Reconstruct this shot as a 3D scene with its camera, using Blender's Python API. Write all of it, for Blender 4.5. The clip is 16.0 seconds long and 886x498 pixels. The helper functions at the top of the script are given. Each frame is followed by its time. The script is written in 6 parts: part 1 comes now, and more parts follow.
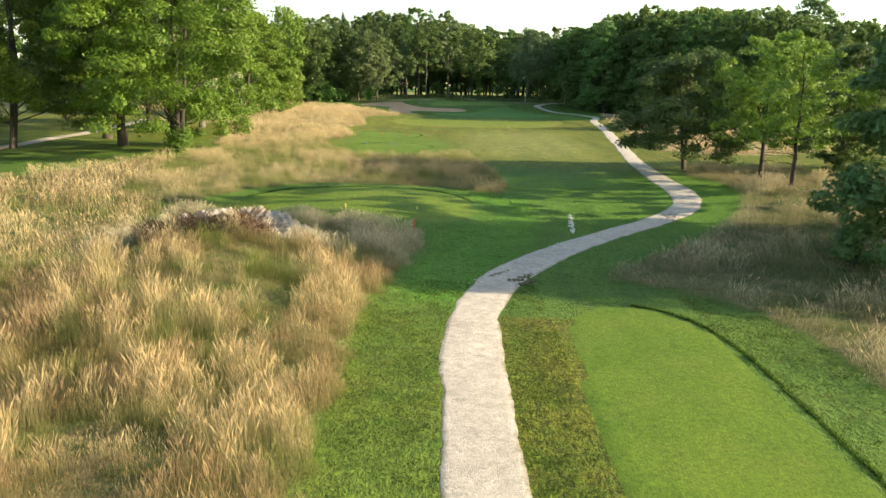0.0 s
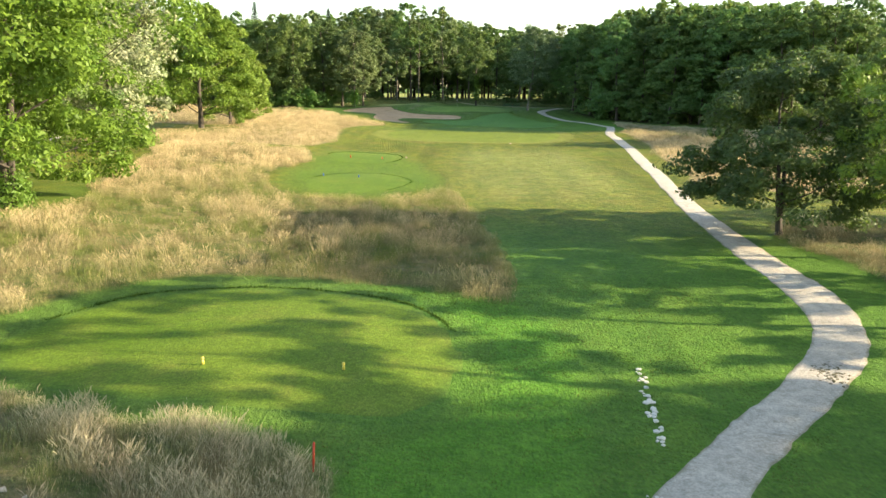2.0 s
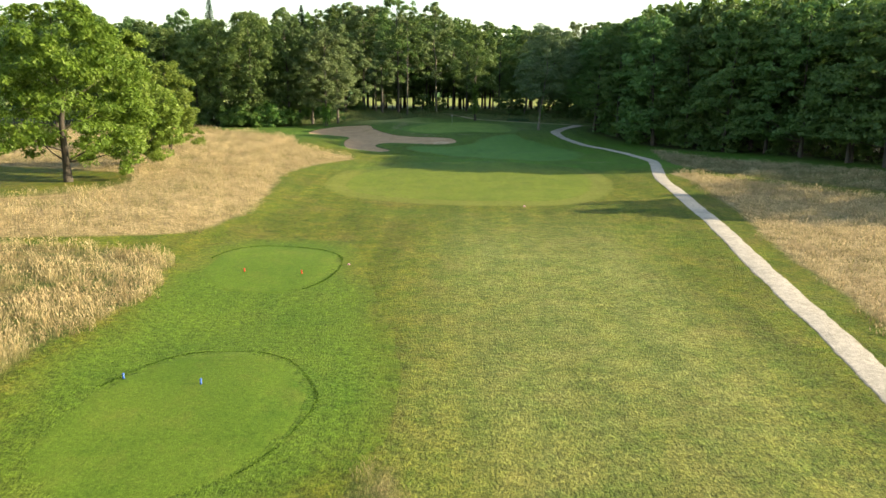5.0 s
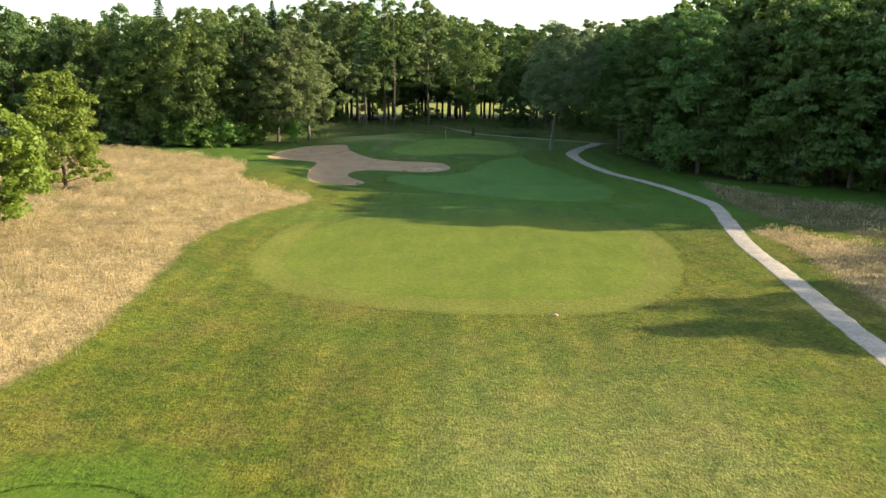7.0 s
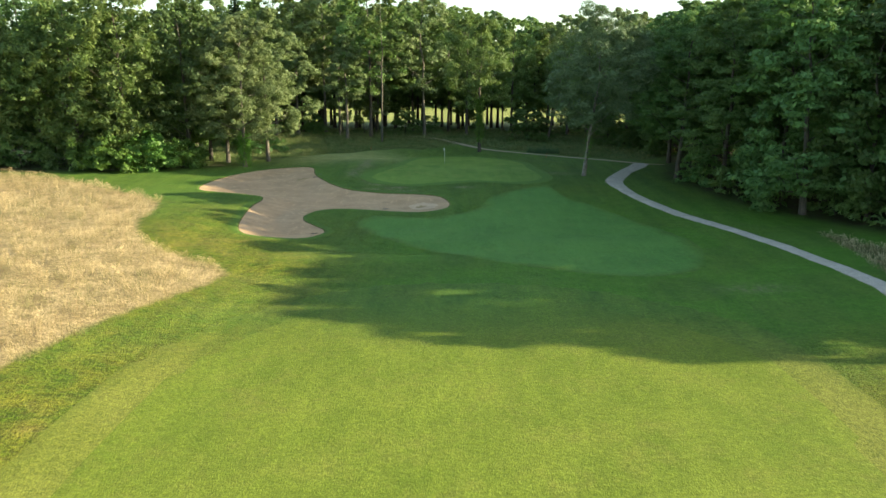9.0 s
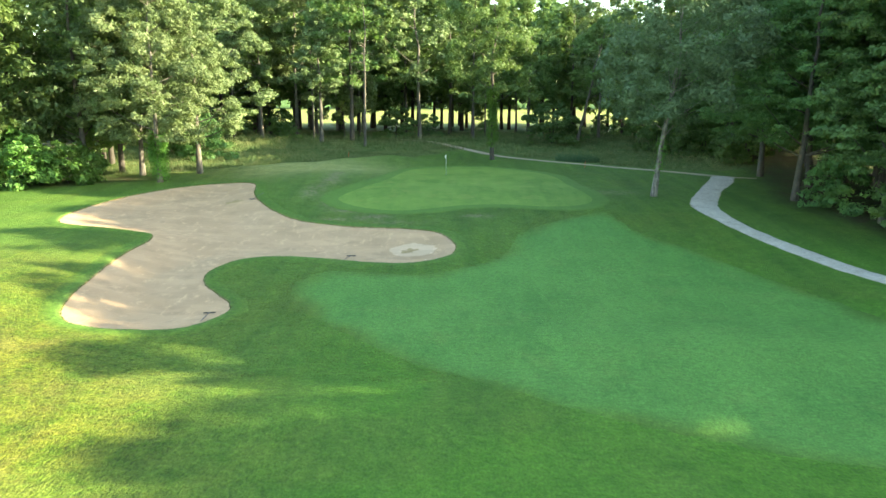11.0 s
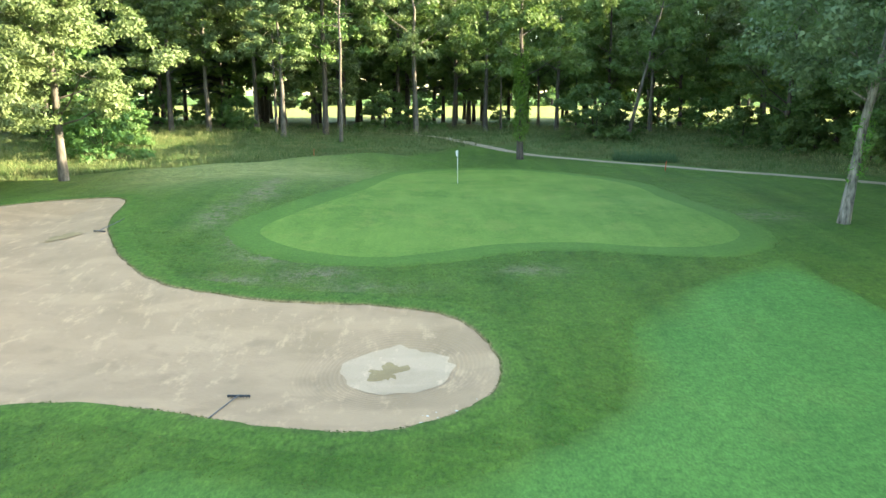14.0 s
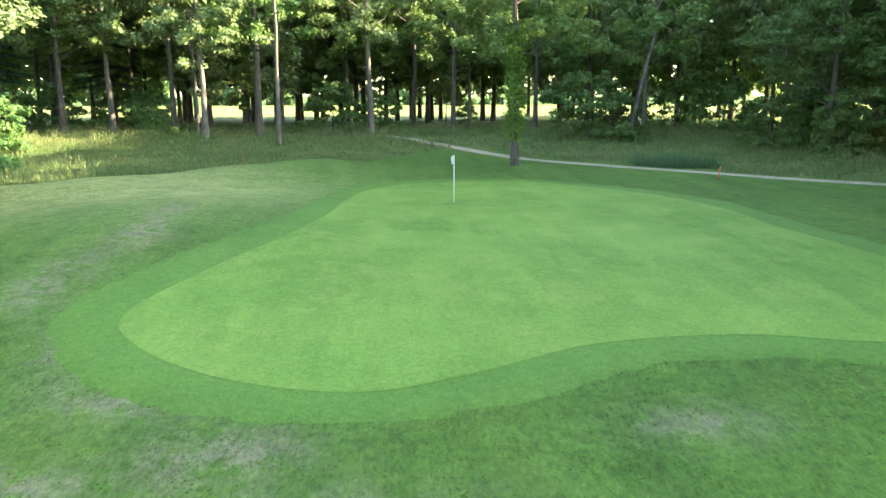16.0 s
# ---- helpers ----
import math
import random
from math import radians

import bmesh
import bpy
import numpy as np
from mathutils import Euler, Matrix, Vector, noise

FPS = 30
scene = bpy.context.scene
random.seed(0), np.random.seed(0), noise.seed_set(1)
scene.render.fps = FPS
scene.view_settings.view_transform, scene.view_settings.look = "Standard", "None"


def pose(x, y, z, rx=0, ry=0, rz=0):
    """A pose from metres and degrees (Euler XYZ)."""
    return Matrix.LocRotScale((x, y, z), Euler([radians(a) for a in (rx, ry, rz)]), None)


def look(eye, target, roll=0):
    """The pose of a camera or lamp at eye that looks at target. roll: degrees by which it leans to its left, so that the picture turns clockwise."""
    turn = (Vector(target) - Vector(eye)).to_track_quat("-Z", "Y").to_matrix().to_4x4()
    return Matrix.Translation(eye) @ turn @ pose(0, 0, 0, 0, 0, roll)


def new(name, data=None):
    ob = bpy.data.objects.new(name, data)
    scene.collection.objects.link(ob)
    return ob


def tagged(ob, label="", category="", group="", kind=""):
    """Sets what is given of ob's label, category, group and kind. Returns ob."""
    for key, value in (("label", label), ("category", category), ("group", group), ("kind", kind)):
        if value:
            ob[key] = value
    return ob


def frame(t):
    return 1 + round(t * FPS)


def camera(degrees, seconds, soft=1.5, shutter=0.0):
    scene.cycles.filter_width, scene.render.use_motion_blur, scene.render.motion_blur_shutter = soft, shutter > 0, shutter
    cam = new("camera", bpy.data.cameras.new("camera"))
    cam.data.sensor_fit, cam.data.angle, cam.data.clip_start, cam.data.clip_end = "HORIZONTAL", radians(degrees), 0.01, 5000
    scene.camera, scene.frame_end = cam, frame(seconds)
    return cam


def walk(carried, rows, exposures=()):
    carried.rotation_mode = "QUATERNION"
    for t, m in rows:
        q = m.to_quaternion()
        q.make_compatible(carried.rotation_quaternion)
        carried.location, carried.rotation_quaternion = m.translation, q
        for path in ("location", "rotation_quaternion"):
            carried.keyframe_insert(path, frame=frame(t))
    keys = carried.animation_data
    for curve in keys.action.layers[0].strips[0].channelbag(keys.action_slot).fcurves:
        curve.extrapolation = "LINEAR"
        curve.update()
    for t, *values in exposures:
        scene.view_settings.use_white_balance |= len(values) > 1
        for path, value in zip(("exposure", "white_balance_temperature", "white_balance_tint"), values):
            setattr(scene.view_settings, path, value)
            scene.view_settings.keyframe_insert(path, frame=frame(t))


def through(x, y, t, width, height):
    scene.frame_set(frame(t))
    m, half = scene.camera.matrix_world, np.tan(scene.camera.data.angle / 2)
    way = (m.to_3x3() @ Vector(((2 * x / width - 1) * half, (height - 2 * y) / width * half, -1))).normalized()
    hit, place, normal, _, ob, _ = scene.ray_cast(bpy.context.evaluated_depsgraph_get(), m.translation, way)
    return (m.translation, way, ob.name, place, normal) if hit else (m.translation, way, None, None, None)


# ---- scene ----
cam = camera(62.2, 16.0)
PATH = [
    (0, (0.244, 0.109, 8.467), (0.108, 9.870, 6.298), 0.59),
    (0.5, (0.653, 5.514, 8.735), (0.513, 15.274, 6.561), 0.59),
    (1, (0.933, 11.266, 9.011), (0.803, 21.025, 6.834), 0.59),
    (1.5, (1.147, 17.188, 9.352), (1.027, 26.946, 7.170), 0.59),
    (2, (1.361, 23.277, 9.720), (1.242, 33.035, 7.538), 0.58),
    (2.5, (1.519, 29.536, 10.072), (1.400, 39.294, 7.891), 0.54),
    (3, (1.700, 35.847, 10.599), (1.576, 45.604, 8.411), 0.47),
    (3.5, (1.845, 42.263, 11.156), (1.721, 52.020, 8.969), 0.37),
    (4, (2.229, 48.839, 11.871), (2.086, 58.592, 9.667), 0.27),
    (6.5, (3.489, 84.137, 14.859), (3.368, 93.885, 12.631), 0.22),
    (7, (3.590, 92.215, 15.093), (3.478, 101.964, 12.871), 0.19),
    (7.5, (3.764, 100.345, 15.294), (3.646, 110.095, 13.077), 0.17),
    (8, (3.917, 108.629, 15.338), (3.785, 118.379, 13.120), 0.13),
    (8.5, (3.940, 117.372, 15.110), (3.796, 127.126, 12.911), 0.07),
    (9, (3.844, 126.007, 15.047), (3.699, 135.764, 12.862), 0.05),
    (9.5, (3.587, 134.454, 14.730), (3.457, 144.214, 12.557), 0.06),
    (10, (3.382, 142.919, 13.975), (3.259, 152.688, 11.843), 0.07),
    (12.5, (2.759, 176.085, 10.587), (2.610, 185.860, 8.482), 0.07),
    (13, (2.540, 180.317, 10.011), (2.390, 190.094, 7.917), 0.06),
    (13.5, (2.263, 184.412, 9.714), (2.122, 194.191, 7.626), 0.04),
    (14, (1.902, 188.582, 9.437), (1.806, 198.363, 7.356), 0.02),
    (14.5, (1.554, 192.717, 9.055), (1.548, 202.499, 6.979), -0.00),
    (15, (1.024, 196.969, 8.771), (1.188, 206.750, 6.697), -0.04),
    (15.5, (0.369, 201.067, 8.594), (0.738, 210.845, 6.533), -0.09),
    (16, (-0.459, 204.781, 8.397), (0.231, 214.541, 6.332), -0.12),
]
EXPOSURES = [(0, 1.36, 7800, 9), (1, 1.6, 7800, 8), (1.7, 1.8, 7800, 8), (2.5, 1.64, 7850, 8), (3.1, 1.71, 7900, 8), (3.6, 1.57, 7950, 8), (4, 1.42, 7950, 4), (6.5, 1.33, 7800, 12), (7.5, 1.36, 7800, 9), (8.5, 1.45, 7700, 5), (9.5, 1.75, 7600, -1), (10, 2.1, 7500, -4), (12.5, 3.02, 7500, 3), (14, 3.0, 7500, 4), (15, 3.04, 7500, 5), (16, 3.34, 7500, 8)]
walk(cam, [(t, look(eye, target, roll)) for t, eye, target, roll in PATH], EXPOSURES)

# ---- light ----
SUN_AZ, SUN_EL = -4.0, 18.5      # degrees: from +x towards +y, and above the horizon
world = bpy.data.worlds.new("sky")
scene.world = world
world.use_nodes = True
wn = world.node_tree
wn.nodes.clear()
sky = wn.nodes.new("ShaderNodeTexSky")
sky.sky_type = "NISHITA"
sky.sun_disc = False
sky.sun_elevation = radians(SUN_EL)
sky.sun_rotation = radians(90 - SUN_AZ)
sky.air_density, sky.dust_density, sky.ozone_density = 1.0, 0.8, 1.4
bg = wn.nodes.new("ShaderNodeBackground")
bg.inputs["Strength"].default_value = 0.136
wo = wn.nodes.new("ShaderNodeOutputWorld")
wn.links.new(sky.outputs[0], bg.inputs[0])
wn.links.new(bg.outputs[0], wo.inputs[0])
sun = new("sun", bpy.data.lights.new("sun", "SUN"))
sun.data.energy, sun.data.angle, sun.data.color = 4.5, radians(0.6), (1.0, 0.885, 0.70)
a, e = radians(SUN_AZ), radians(SUN_EL)
sun.matrix_world = look((math.cos(a) * math.cos(e) * 300, 120 + math.sin(a) * math.cos(e) * 300, math.sin(e) * 300), (0, 120, 0))


# ---- small tools ----
def S(lo, hi, v):
    t = np.clip((v - lo) / (hi - lo), 0, 1)
    return t * t * (3 - 2 * t)


def G(x, y, cx, cy, sx, sy):
    return np.exp(-((x - cx) / sx) ** 2 - ((y - cy) / sy) ** 2)


def vnoise(x, y, scale, seed=0):
    """Smooth value noise from 0 to 1 over the plan."""
    table = np.random.default_rng(seed + 11).random((256, 256))
    x, y = np.asarray(x, float) / scale + 977, np.asarray(y, float) / scale + 1311
    i, j = np.floor(x).astype(int), np.floor(y).astype(int)
    u, v = S(0, 1, x - i), S(0, 1, y - j)
    i0, i1, j0, j1 = i % 256, (i + 1) % 256, j % 256, (j + 1) % 256
    return (table[i0, j0] * (1 - u) + table[i1, j0] * u) * (1 - v) + (table[i0, j1] * (1 - u) + table[i1, j1] * u) * v


def spline(points, steps=6, closed=True):
    """A Catmull-Rom curve through the points."""
    p, n, out = [np.array(q, float) for q in points], len(points), []
    for i in range(n if closed else n - 1):
        if closed:
            a, b, c, d = p[i - 1], p[i], p[(i + 1) % n], p[(i + 2) % n]
        else:
            a, b, c, d = p[max(i - 1, 0)], p[i], p[i + 1], p[min(i + 2, n - 1)]
        for k in range(steps):
            t = k / steps
            out.append(0.5 * (2 * b + (c - a) * t + (2 * a - 5 * b + 4 * c - d) * t * t + (3 * b - a - 3 * c + d) * t ** 3))
    if not closed:
        out.append(p[-1])
    return np.array(out)


def inside(poly, x, y):
    hit = np.zeros(np.shape(x), bool)
    for (x0, y0), (x1, y1) in zip(poly, np.roll(poly, -1, 0)):
        if y0 != y1:
            hit ^= ((y0 > y) != (y1 > y)) & (x < (x1 - x0) * (y - y0) / (y1 - y0) + x0)
    return hit


def outside_by(poly, x, y):
    """Signed distance to a closed outline, below zero inside."""
    best = np.full(np.shape(x), 1e9)
    for (x0, y0), (x1, y1) in zip(poly, np.roll(poly, -1, 0)):
        dx, dy = x1 - x0, y1 - y0
        t = np.clip(((x - x0) * dx + (y - y0) * dy) / (dx * dx + dy * dy + 1e-9), 0, 1)
        best = np.minimum(best, (x - x0 - t * dx) ** 2 + (y - y0 - t * dy) ** 2)
    return np.where(inside(poly, x, y), -1, 1) * np.sqrt(best)


def near_outline(poly, x, y, reach):
    """outside_by for the points near the outline's box, and a large number elsewhere."""
    lo, hi = poly.min(0) - reach, poly.max(0) + reach
    m = (x > lo[0]) & (x < hi[0]) & (y > lo[1]) & (y < hi[1])
    out = np.full(np.shape(x), 99.0)
    out[m] = outside_by(poly, x[m], y[m])
    return out


def mesh_from(name, verts, faces, mat, smooth=False):
    """A mesh from arrays; faces are all triangles or all quads."""
    verts, faces = np.asarray(verts, np.float32), np.asarray(faces, np.int32)
    me = bpy.data.meshes.new(name)
    n, k = faces.shape
    me.vertices.add(len(verts))
    me.vertices.foreach_set("co", verts.ravel())
    me.loops.add(n * k)
    me.loops.foreach_set("vertex_index", faces.ravel())
    me.polygons.add(n)
    me.polygons.foreach_set("loop_start", np.arange(0, n * k, k, dtype=np.int32))
    me.polygons.foreach_set("use_smooth", np.full(n, smooth))
    me.update(calc_edges=True)
    me.materials.append(mat)
    return me


def attribute(me, name, values):
    me.attributes.new(name, "FLOAT", "POINT").data.foreach_set("value", np.asarray(values, np.float32))


def part(name, bm, material, parent, label="", smooth=False):
    me = bpy.data.meshes.new(name)
    bm.to_mesh(me)
    bm.free()
    if smooth:
        me.polygons.foreach_set("use_smooth", np.full(len(me.polygons), True))
    me.materials.append(material)
    ob = new(name, me)
    ob.parent = parent
    return tagged(ob, label) if label else ob


def thing(name, m, label, category, group="", kind=""):
    ob = new(name)
    ob.matrix_world = m
    return tagged(ob, label, category, group, kind)


# ---- outlines of the plan ----
BUNKER = spline([(-25.9, 211.5), (-27, 217), (-25.2, 224.3), (-22, 228.8), (-18.5, 230), (-15.9, 228.4), (-14.7, 223.8), (-13.1, 220.4), (-11.1, 217.4), (-8.6, 215), (-4.6, 213.6), (-0.6, 213), (2.15, 211.9), (3.35, 208.9), (2.8, 206.5), (0.5, 204.95), (-2.4, 205.05), (-5.6, 205.9), (-8.6, 206.2), (-10.9, 205.0), (-11.9, 202.4), (-11.5, 200.2), (-10.2, 198.3), (-9.0, 196.7), (-8.7, 194.8), (-10.2, 192.2), (-13.4, 191.1), (-15.8, 192.2), (-17.1, 196.5), (-17.9, 203), (-17.9, 208.6), (-20.2, 210)], 5)
GREEN = spline([(-6.9, 222.3), (-6, 220.4), (-3.8, 218.8), (-1.1, 218.1), (1.3, 218.8), (4, 220), (7.5, 220.3), (10.5, 219.7), (13.3, 219.9), (15.2, 221.8), (15.3, 225), (14.4, 231), (14, 237), (11.5, 242.7), (6.9, 246.7), (2, 246.9), (-1.3, 244.4), (-2.4, 240), (-3, 233.8), (-4.1, 229), (-5.6, 225.6)], 5)
COLLAR = spline([(-8.7, 222.5), (-7.6, 219.8), (-5, 217.6), (-1.2, 216.8), (2, 217.4), (5, 218.7), (8, 218.9), (11, 218.2), (14.3, 218.4), (16.8, 221), (16.9, 225.5), (16, 231.5), (15.4, 238), (12.6, 244), (7.3, 248.2), (1.4, 248.4), (-2.7, 245.6), (-3.9, 240.4), (-4.5, 234.2), (-5.6, 229.8), (-7.2, 226.3)], 5)
APRON = spline([(24.6, 184.5), (22.6, 180.2), (18.5, 178.6), (14.2, 179.6), (8.4, 182.6), (3.4, 186.4), (-1.2, 190.4), (-5, 195.2), (-6.6, 199.8), (-5.4, 203), (-3.2, 203.5), (-0.6, 202.9), (1.3, 202.9), (3.2, 204), (5, 205.4), (6.4, 207.2), (6.9, 209.6), (8, 212.4), (10.7, 215.2), (14.2, 217.6), (16.2, 218.4), (16.6, 215), (17.6, 211.2), (19.6, 208.6), (23.3, 199.6), (25, 193), (25.4, 188)], 5)
FAIRWAY = spline([(-13.1, 153.6), (-12.5, 146.5), (-9.5, 141), (-4.2, 137.4), (0.5, 135.8), (7.5, 135), (15.2, 136.2), (20.6, 143.5), (23.3, 155), (22.4, 166), (17, 173), (8, 176.5), (-1, 176.8), (-8.5, 171), (-12.3, 162)], 5)
FAIRWAY_CORE = spline([(-10.6, 153.5), (-10.1, 148), (-7.8, 143.4), (-3.2, 140.2), (1, 138.8), (7.5, 138.1), (14.2, 139.2), (18.6, 145.5), (20.7, 155.5), (19.9, 164), (15.4, 169.8), (7.4, 173.2), (-0.6, 173.4), (-6.8, 168.2), (-9.9, 161)], 5)
TEE_NEAR = spline([(4.25, 25.2), (3.85, 21.3), (3.65, 17.4), (3.6, 12), (3.6, 4), (4, -6), (9, -6), (9.45, 4), (9.45, 12), (9.55, 18.8), (9.45, 22.6), (8.9, 25.2), (7.6, 26.8), (5.6, 27)], 5)
TEE_MIDDLE = spline([(-14.3, 47), (-13.1, 49.9), (-11.2, 52.4), (-7.5, 53.4), (-3.1, 52.8), (0, 51.4), (1.7, 48.3), (1.7, 44.6), (0.2, 42.2), (-2.9, 41.9), (-8, 42.3), (-12.6, 44.2)], 5)
TEE_FORWARD = spline([(-10.9, 83.3), (-9.2, 81.5), (-7.1, 80.9), (-5.2, 81.6), (-3.4, 83.8), (-2.4, 87.2), (-2.5, 89.3), (-4.1, 92.4), (-6.3, 93.6), (-9.2, 92.8), (-11.0, 89), (-11.4, 85.8)], 5)
TEE_FRONT = spline([(-13.3, 109.5), (-12.7, 113), (-10.7, 115), (-7.7, 115), (-5.4, 113.2), (-4.6, 109.8), (-5.2, 105.6), (-7.2, 103), (-10.4, 103), (-12.6, 105.4)], 5)
TEE_SURROUND = spline([(-15, 91), (-14.2, 85), (-12, 80.6), (-9, 78.9), (-5, 78.2), (-2.2, 79), (0.6, 83), (1.4, 89), (0.6, 97), (-1.6, 106), (-2.6, 112), (-4.6, 118), (-9, 119.6), (-13.6, 117), (-15.6, 110), (-14.4, 101)], 5)
MOUND_GRASS = spline([(-2.8, -9), (-2.8, 4), (-2.8, 13.4), (-2.9, 18.6), (-3, 22.7), (-2.8, 27), (-2.2, 30.5), (-1.4, 35), (-1.2, 38), (-1.9, 40), (-4, 40.8), (-8.6, 41.4), (-12, 43), (-16, 44.2), (-24, 46), (-34, 46), (-42, 40), (-46, 20), (-44, -9)], 3)
FIELD_A = spline([(-17.4, 45.6), (-15.9, 48), (-13.8, 51.7), (-11.7, 54.2), (-8.7, 55.3), (-3.5, 54.5), (0.6, 53.8), (3.5, 52.6), (4.3, 56), (4.2, 60), (3.6, 65.5), (3, 70.6), (2.3, 77.1), (1, 83.6), (-0.6, 81.5), (-2.6, 77.8), (-6.1, 78), (-9.7, 78.6), (-12, 80.2), (-14.2, 84.4), (-15.3, 90.7), (-14.9, 95.5), (-14.1, 101.3), (-16.4, 109.3), (-24, 108.8), (-31, 109), (-29.5, 100), (-26, 88), (-24.8, 78), (-21.6, 70), (-21.6, 63.5), (-24, 58.4), (-28.7, 53), (-33, 48.6), (-34, 46.5), (-24, 46.3)], 3)
FIELD_B = spline([(-37, 111.2), (-25, 111.6), (-17.8, 116), (-15.9, 124), (-16, 134), (-17.2, 145), (-18, 153), (-15.9, 167), (-12.8, 178), (-18.7, 181.8), (-22.2, 185.7), (-25.5, 193), (-27.6, 203), (-34.6, 210), (-43, 216.8), (-52, 222), (-72, 225), (-78, 190), (-66, 160), (-47, 152), (-34, 146), (-33, 134), (-44, 124), (-45, 114)], 3)
RIGHT_GRASS = spline([(7, 31.2), (8.5, 33.9), (12.3, 38.6), (17.8, 45.6), (20.9, 52.4), (21.6, 59), (20.5, 64), (22, 69.5), (27, 71), (34, 68), (46, 60), (46, 8), (12.6, 6), (12.5, 14), (12.4, 21), (11.9, 25.2), (11, 27.8), (9.1, 29.6)], 3)
RIGHT_FIELD = spline([(24.2, 91), (24.9, 96), (26.2, 105), (27.3, 115.6), (29.4, 127), (30.6, 133), (31, 138), (31.5, 143.5), (32.2, 153), (31.6, 160.3), (35.2, 159.5), (39.5, 153.3), (45, 147), (49.5, 140), (53, 134), (54, 115), (48, 94), (34, 84)], 3)
FAR_STRIP = spline([(35.2, 173), (36.2, 167), (38.6, 160.6), (44.4, 153.4), (52, 146), (60, 141), (66, 152), (63, 160), (55, 170.5), (47, 177.5), (41, 185.5), (38, 194), (36.6, 184)], 3)
BACK_GRASS = spline([(-30, 238), (-25, 242), (-20, 246.5), (-14.5, 251), (-9, 255), (-4, 259), (0, 262.6), (6, 269), (12, 261), (20, 252.5), (28, 245.5), (36, 244), (44, 262), (46, 284), (20, 300), (-10, 304), (-40, 298), (-50, 268), (-38, 240)], 3)
FOREST_RIGHT = np.array([(31, 222), (35, 209), (40, 199.5), (45, 192), (55, 188), (66, 172), (74, 152), (98, 118), (150, 118), (150, 300), (60, 300), (42, 262), (36, 240)], float)
FOREST_LEFT = np.array([(-26, 234), (-38, 226.5), (-54, 226), (-76, 228), (-84, 180), (-130, 150), (-130, 310), (-60, 310), (-48, 262), (-36, 240)], float)
LUSH_BAND = spline([(2.6, 53.4), (4.2, 52.4), (5.5, 50.2), (5.8, 47), (5.5, 42.5), (4.6, 37.5), (3.4, 34.2), (2.0, 30.6), (0.6, 27.6), (-1.4, 27), (-1.8, 31), (-1.0, 36), (-1.2, 40), (0.8, 41.8), (2.4, 44.4), (2.4, 48.4), (1, 51.8)], 4)
BARE_HEAP = spline([(-14.5, 38.2), (-11.2, 38.4), (-8.2, 37), (-6.3, 35.3), (-5.5, 33.9), (-6, 32.5), (-8, 31.6), (-11, 32), (-14, 33.6), (-15.6, 36)], 5)


def height(x, y):
    """The lie of the land, in metres."""
    x, y = np.asarray(x, float), np.asarray(y, float)
    z = 0.30 + 0.8 * S(38, 58, y) + 2.3 * S(196, 230, y)
    z = z + 1.6 * S(7, 26, -x) * S(45, 65, y) * (1 - S(195, 228, y))
    z = z + 0.9 * S(7, 26, -x) * (1 - S(45, 65, y))
    z = z + 1.7 * G(x, y, -9, 30, 5.5, 10) + 0.4 * G(x, y, -4, 47, 6, 8)
    z = z + 0.85 * G(x, y, -4.5, 252, 4, 3.6) + 0.6 * G(x, y, -10, 247.5, 4, 4) + 0.45 * G(x, y, -16, 242, 5, 4)
    z = z + 0.9 * G(x, y, -10, 233, 7, 8) - 0.25 * G(x, y, 12, 50, 7, 8)
    z = z + 0.35 * G(x, y, -7, 88.5, 6, 8) + 0.3 * G(x, y, -9, 109, 6, 8)
    z = z + 1.0 * S(260, 278, y) + 0.30 * G(x, y, -10, 250, 3.6, 2.6) + 0.42 * G(x, y, -16, 246.2, 4, 2.6) + 0.36 * G(x, y, -21, 241.6, 4, 2.6) + 0.12 * G(x, y, -6, 252, 3, 2.6)
    z = z + 0.5 * S(16, 32, x) * S(125, 160, y) * (1 - S(195, 225, y))
    z = z + 0.35 * G(x, y, -5, 182.5, 9, 3.6) + 0.3 * G(x, y, 11, 175, 8, 3.5) + 0.25 * G(x, y, 15, 190, 7, 3) - 0.2 * G(x, y, 3, 188, 8, 3)
    z = z + 0.10 * (vnoise(x, y, 7, 3) - 0.5) + 0.10 * (vnoise(x, y, 3.2, 4) - 0.5) * S(172, 182, y) * (1 - S(196, 204, y))
    return z


# ---- materials ----
def nodes_of(name):
    mat = bpy.data.materials.new(name)
    mat.use_nodes = True
    nt = mat.node_tree
    return mat, nt, nt.nodes["Principled BSDF"]


def tex(nt, scale, detail=4.0, rough=0.6, squash=None, source="Object"):
    co = nt.nodes.new("ShaderNodeTexCoord")
    no = nt.nodes.new("ShaderNodeTexNoise")
    no.inputs["Scale"].default_value, no.inputs["Detail"].default_value, no.inputs["Roughness"].default_value = scale, detail, rough
    if squash:
        mp = nt.nodes.new("ShaderNodeMapping")
        mp.inputs["Scale"].default_value = squash
        nt.links.new(co.outputs[source], mp.inputs[0])
        nt.links.new(mp.outputs[0], no.inputs["Vector"])
    else:
        nt.links.new(co.outputs[source], no.inputs["Vector"])
    return no.outputs["Fac"]


def ramp(nt, fac, stops):
    r = nt.nodes.new("ShaderNodeValToRGB")
    el = r.color_ramp.elements
    while len(el) < len(stops):
        el.new(0.5)
    for k, (pos, col) in zip(el, stops):
        k.position, k.color = pos, (*col, 1) if len(col) == 3 else col
    nt.links.new(fac, r.inputs[0])
    return r.outputs[0]


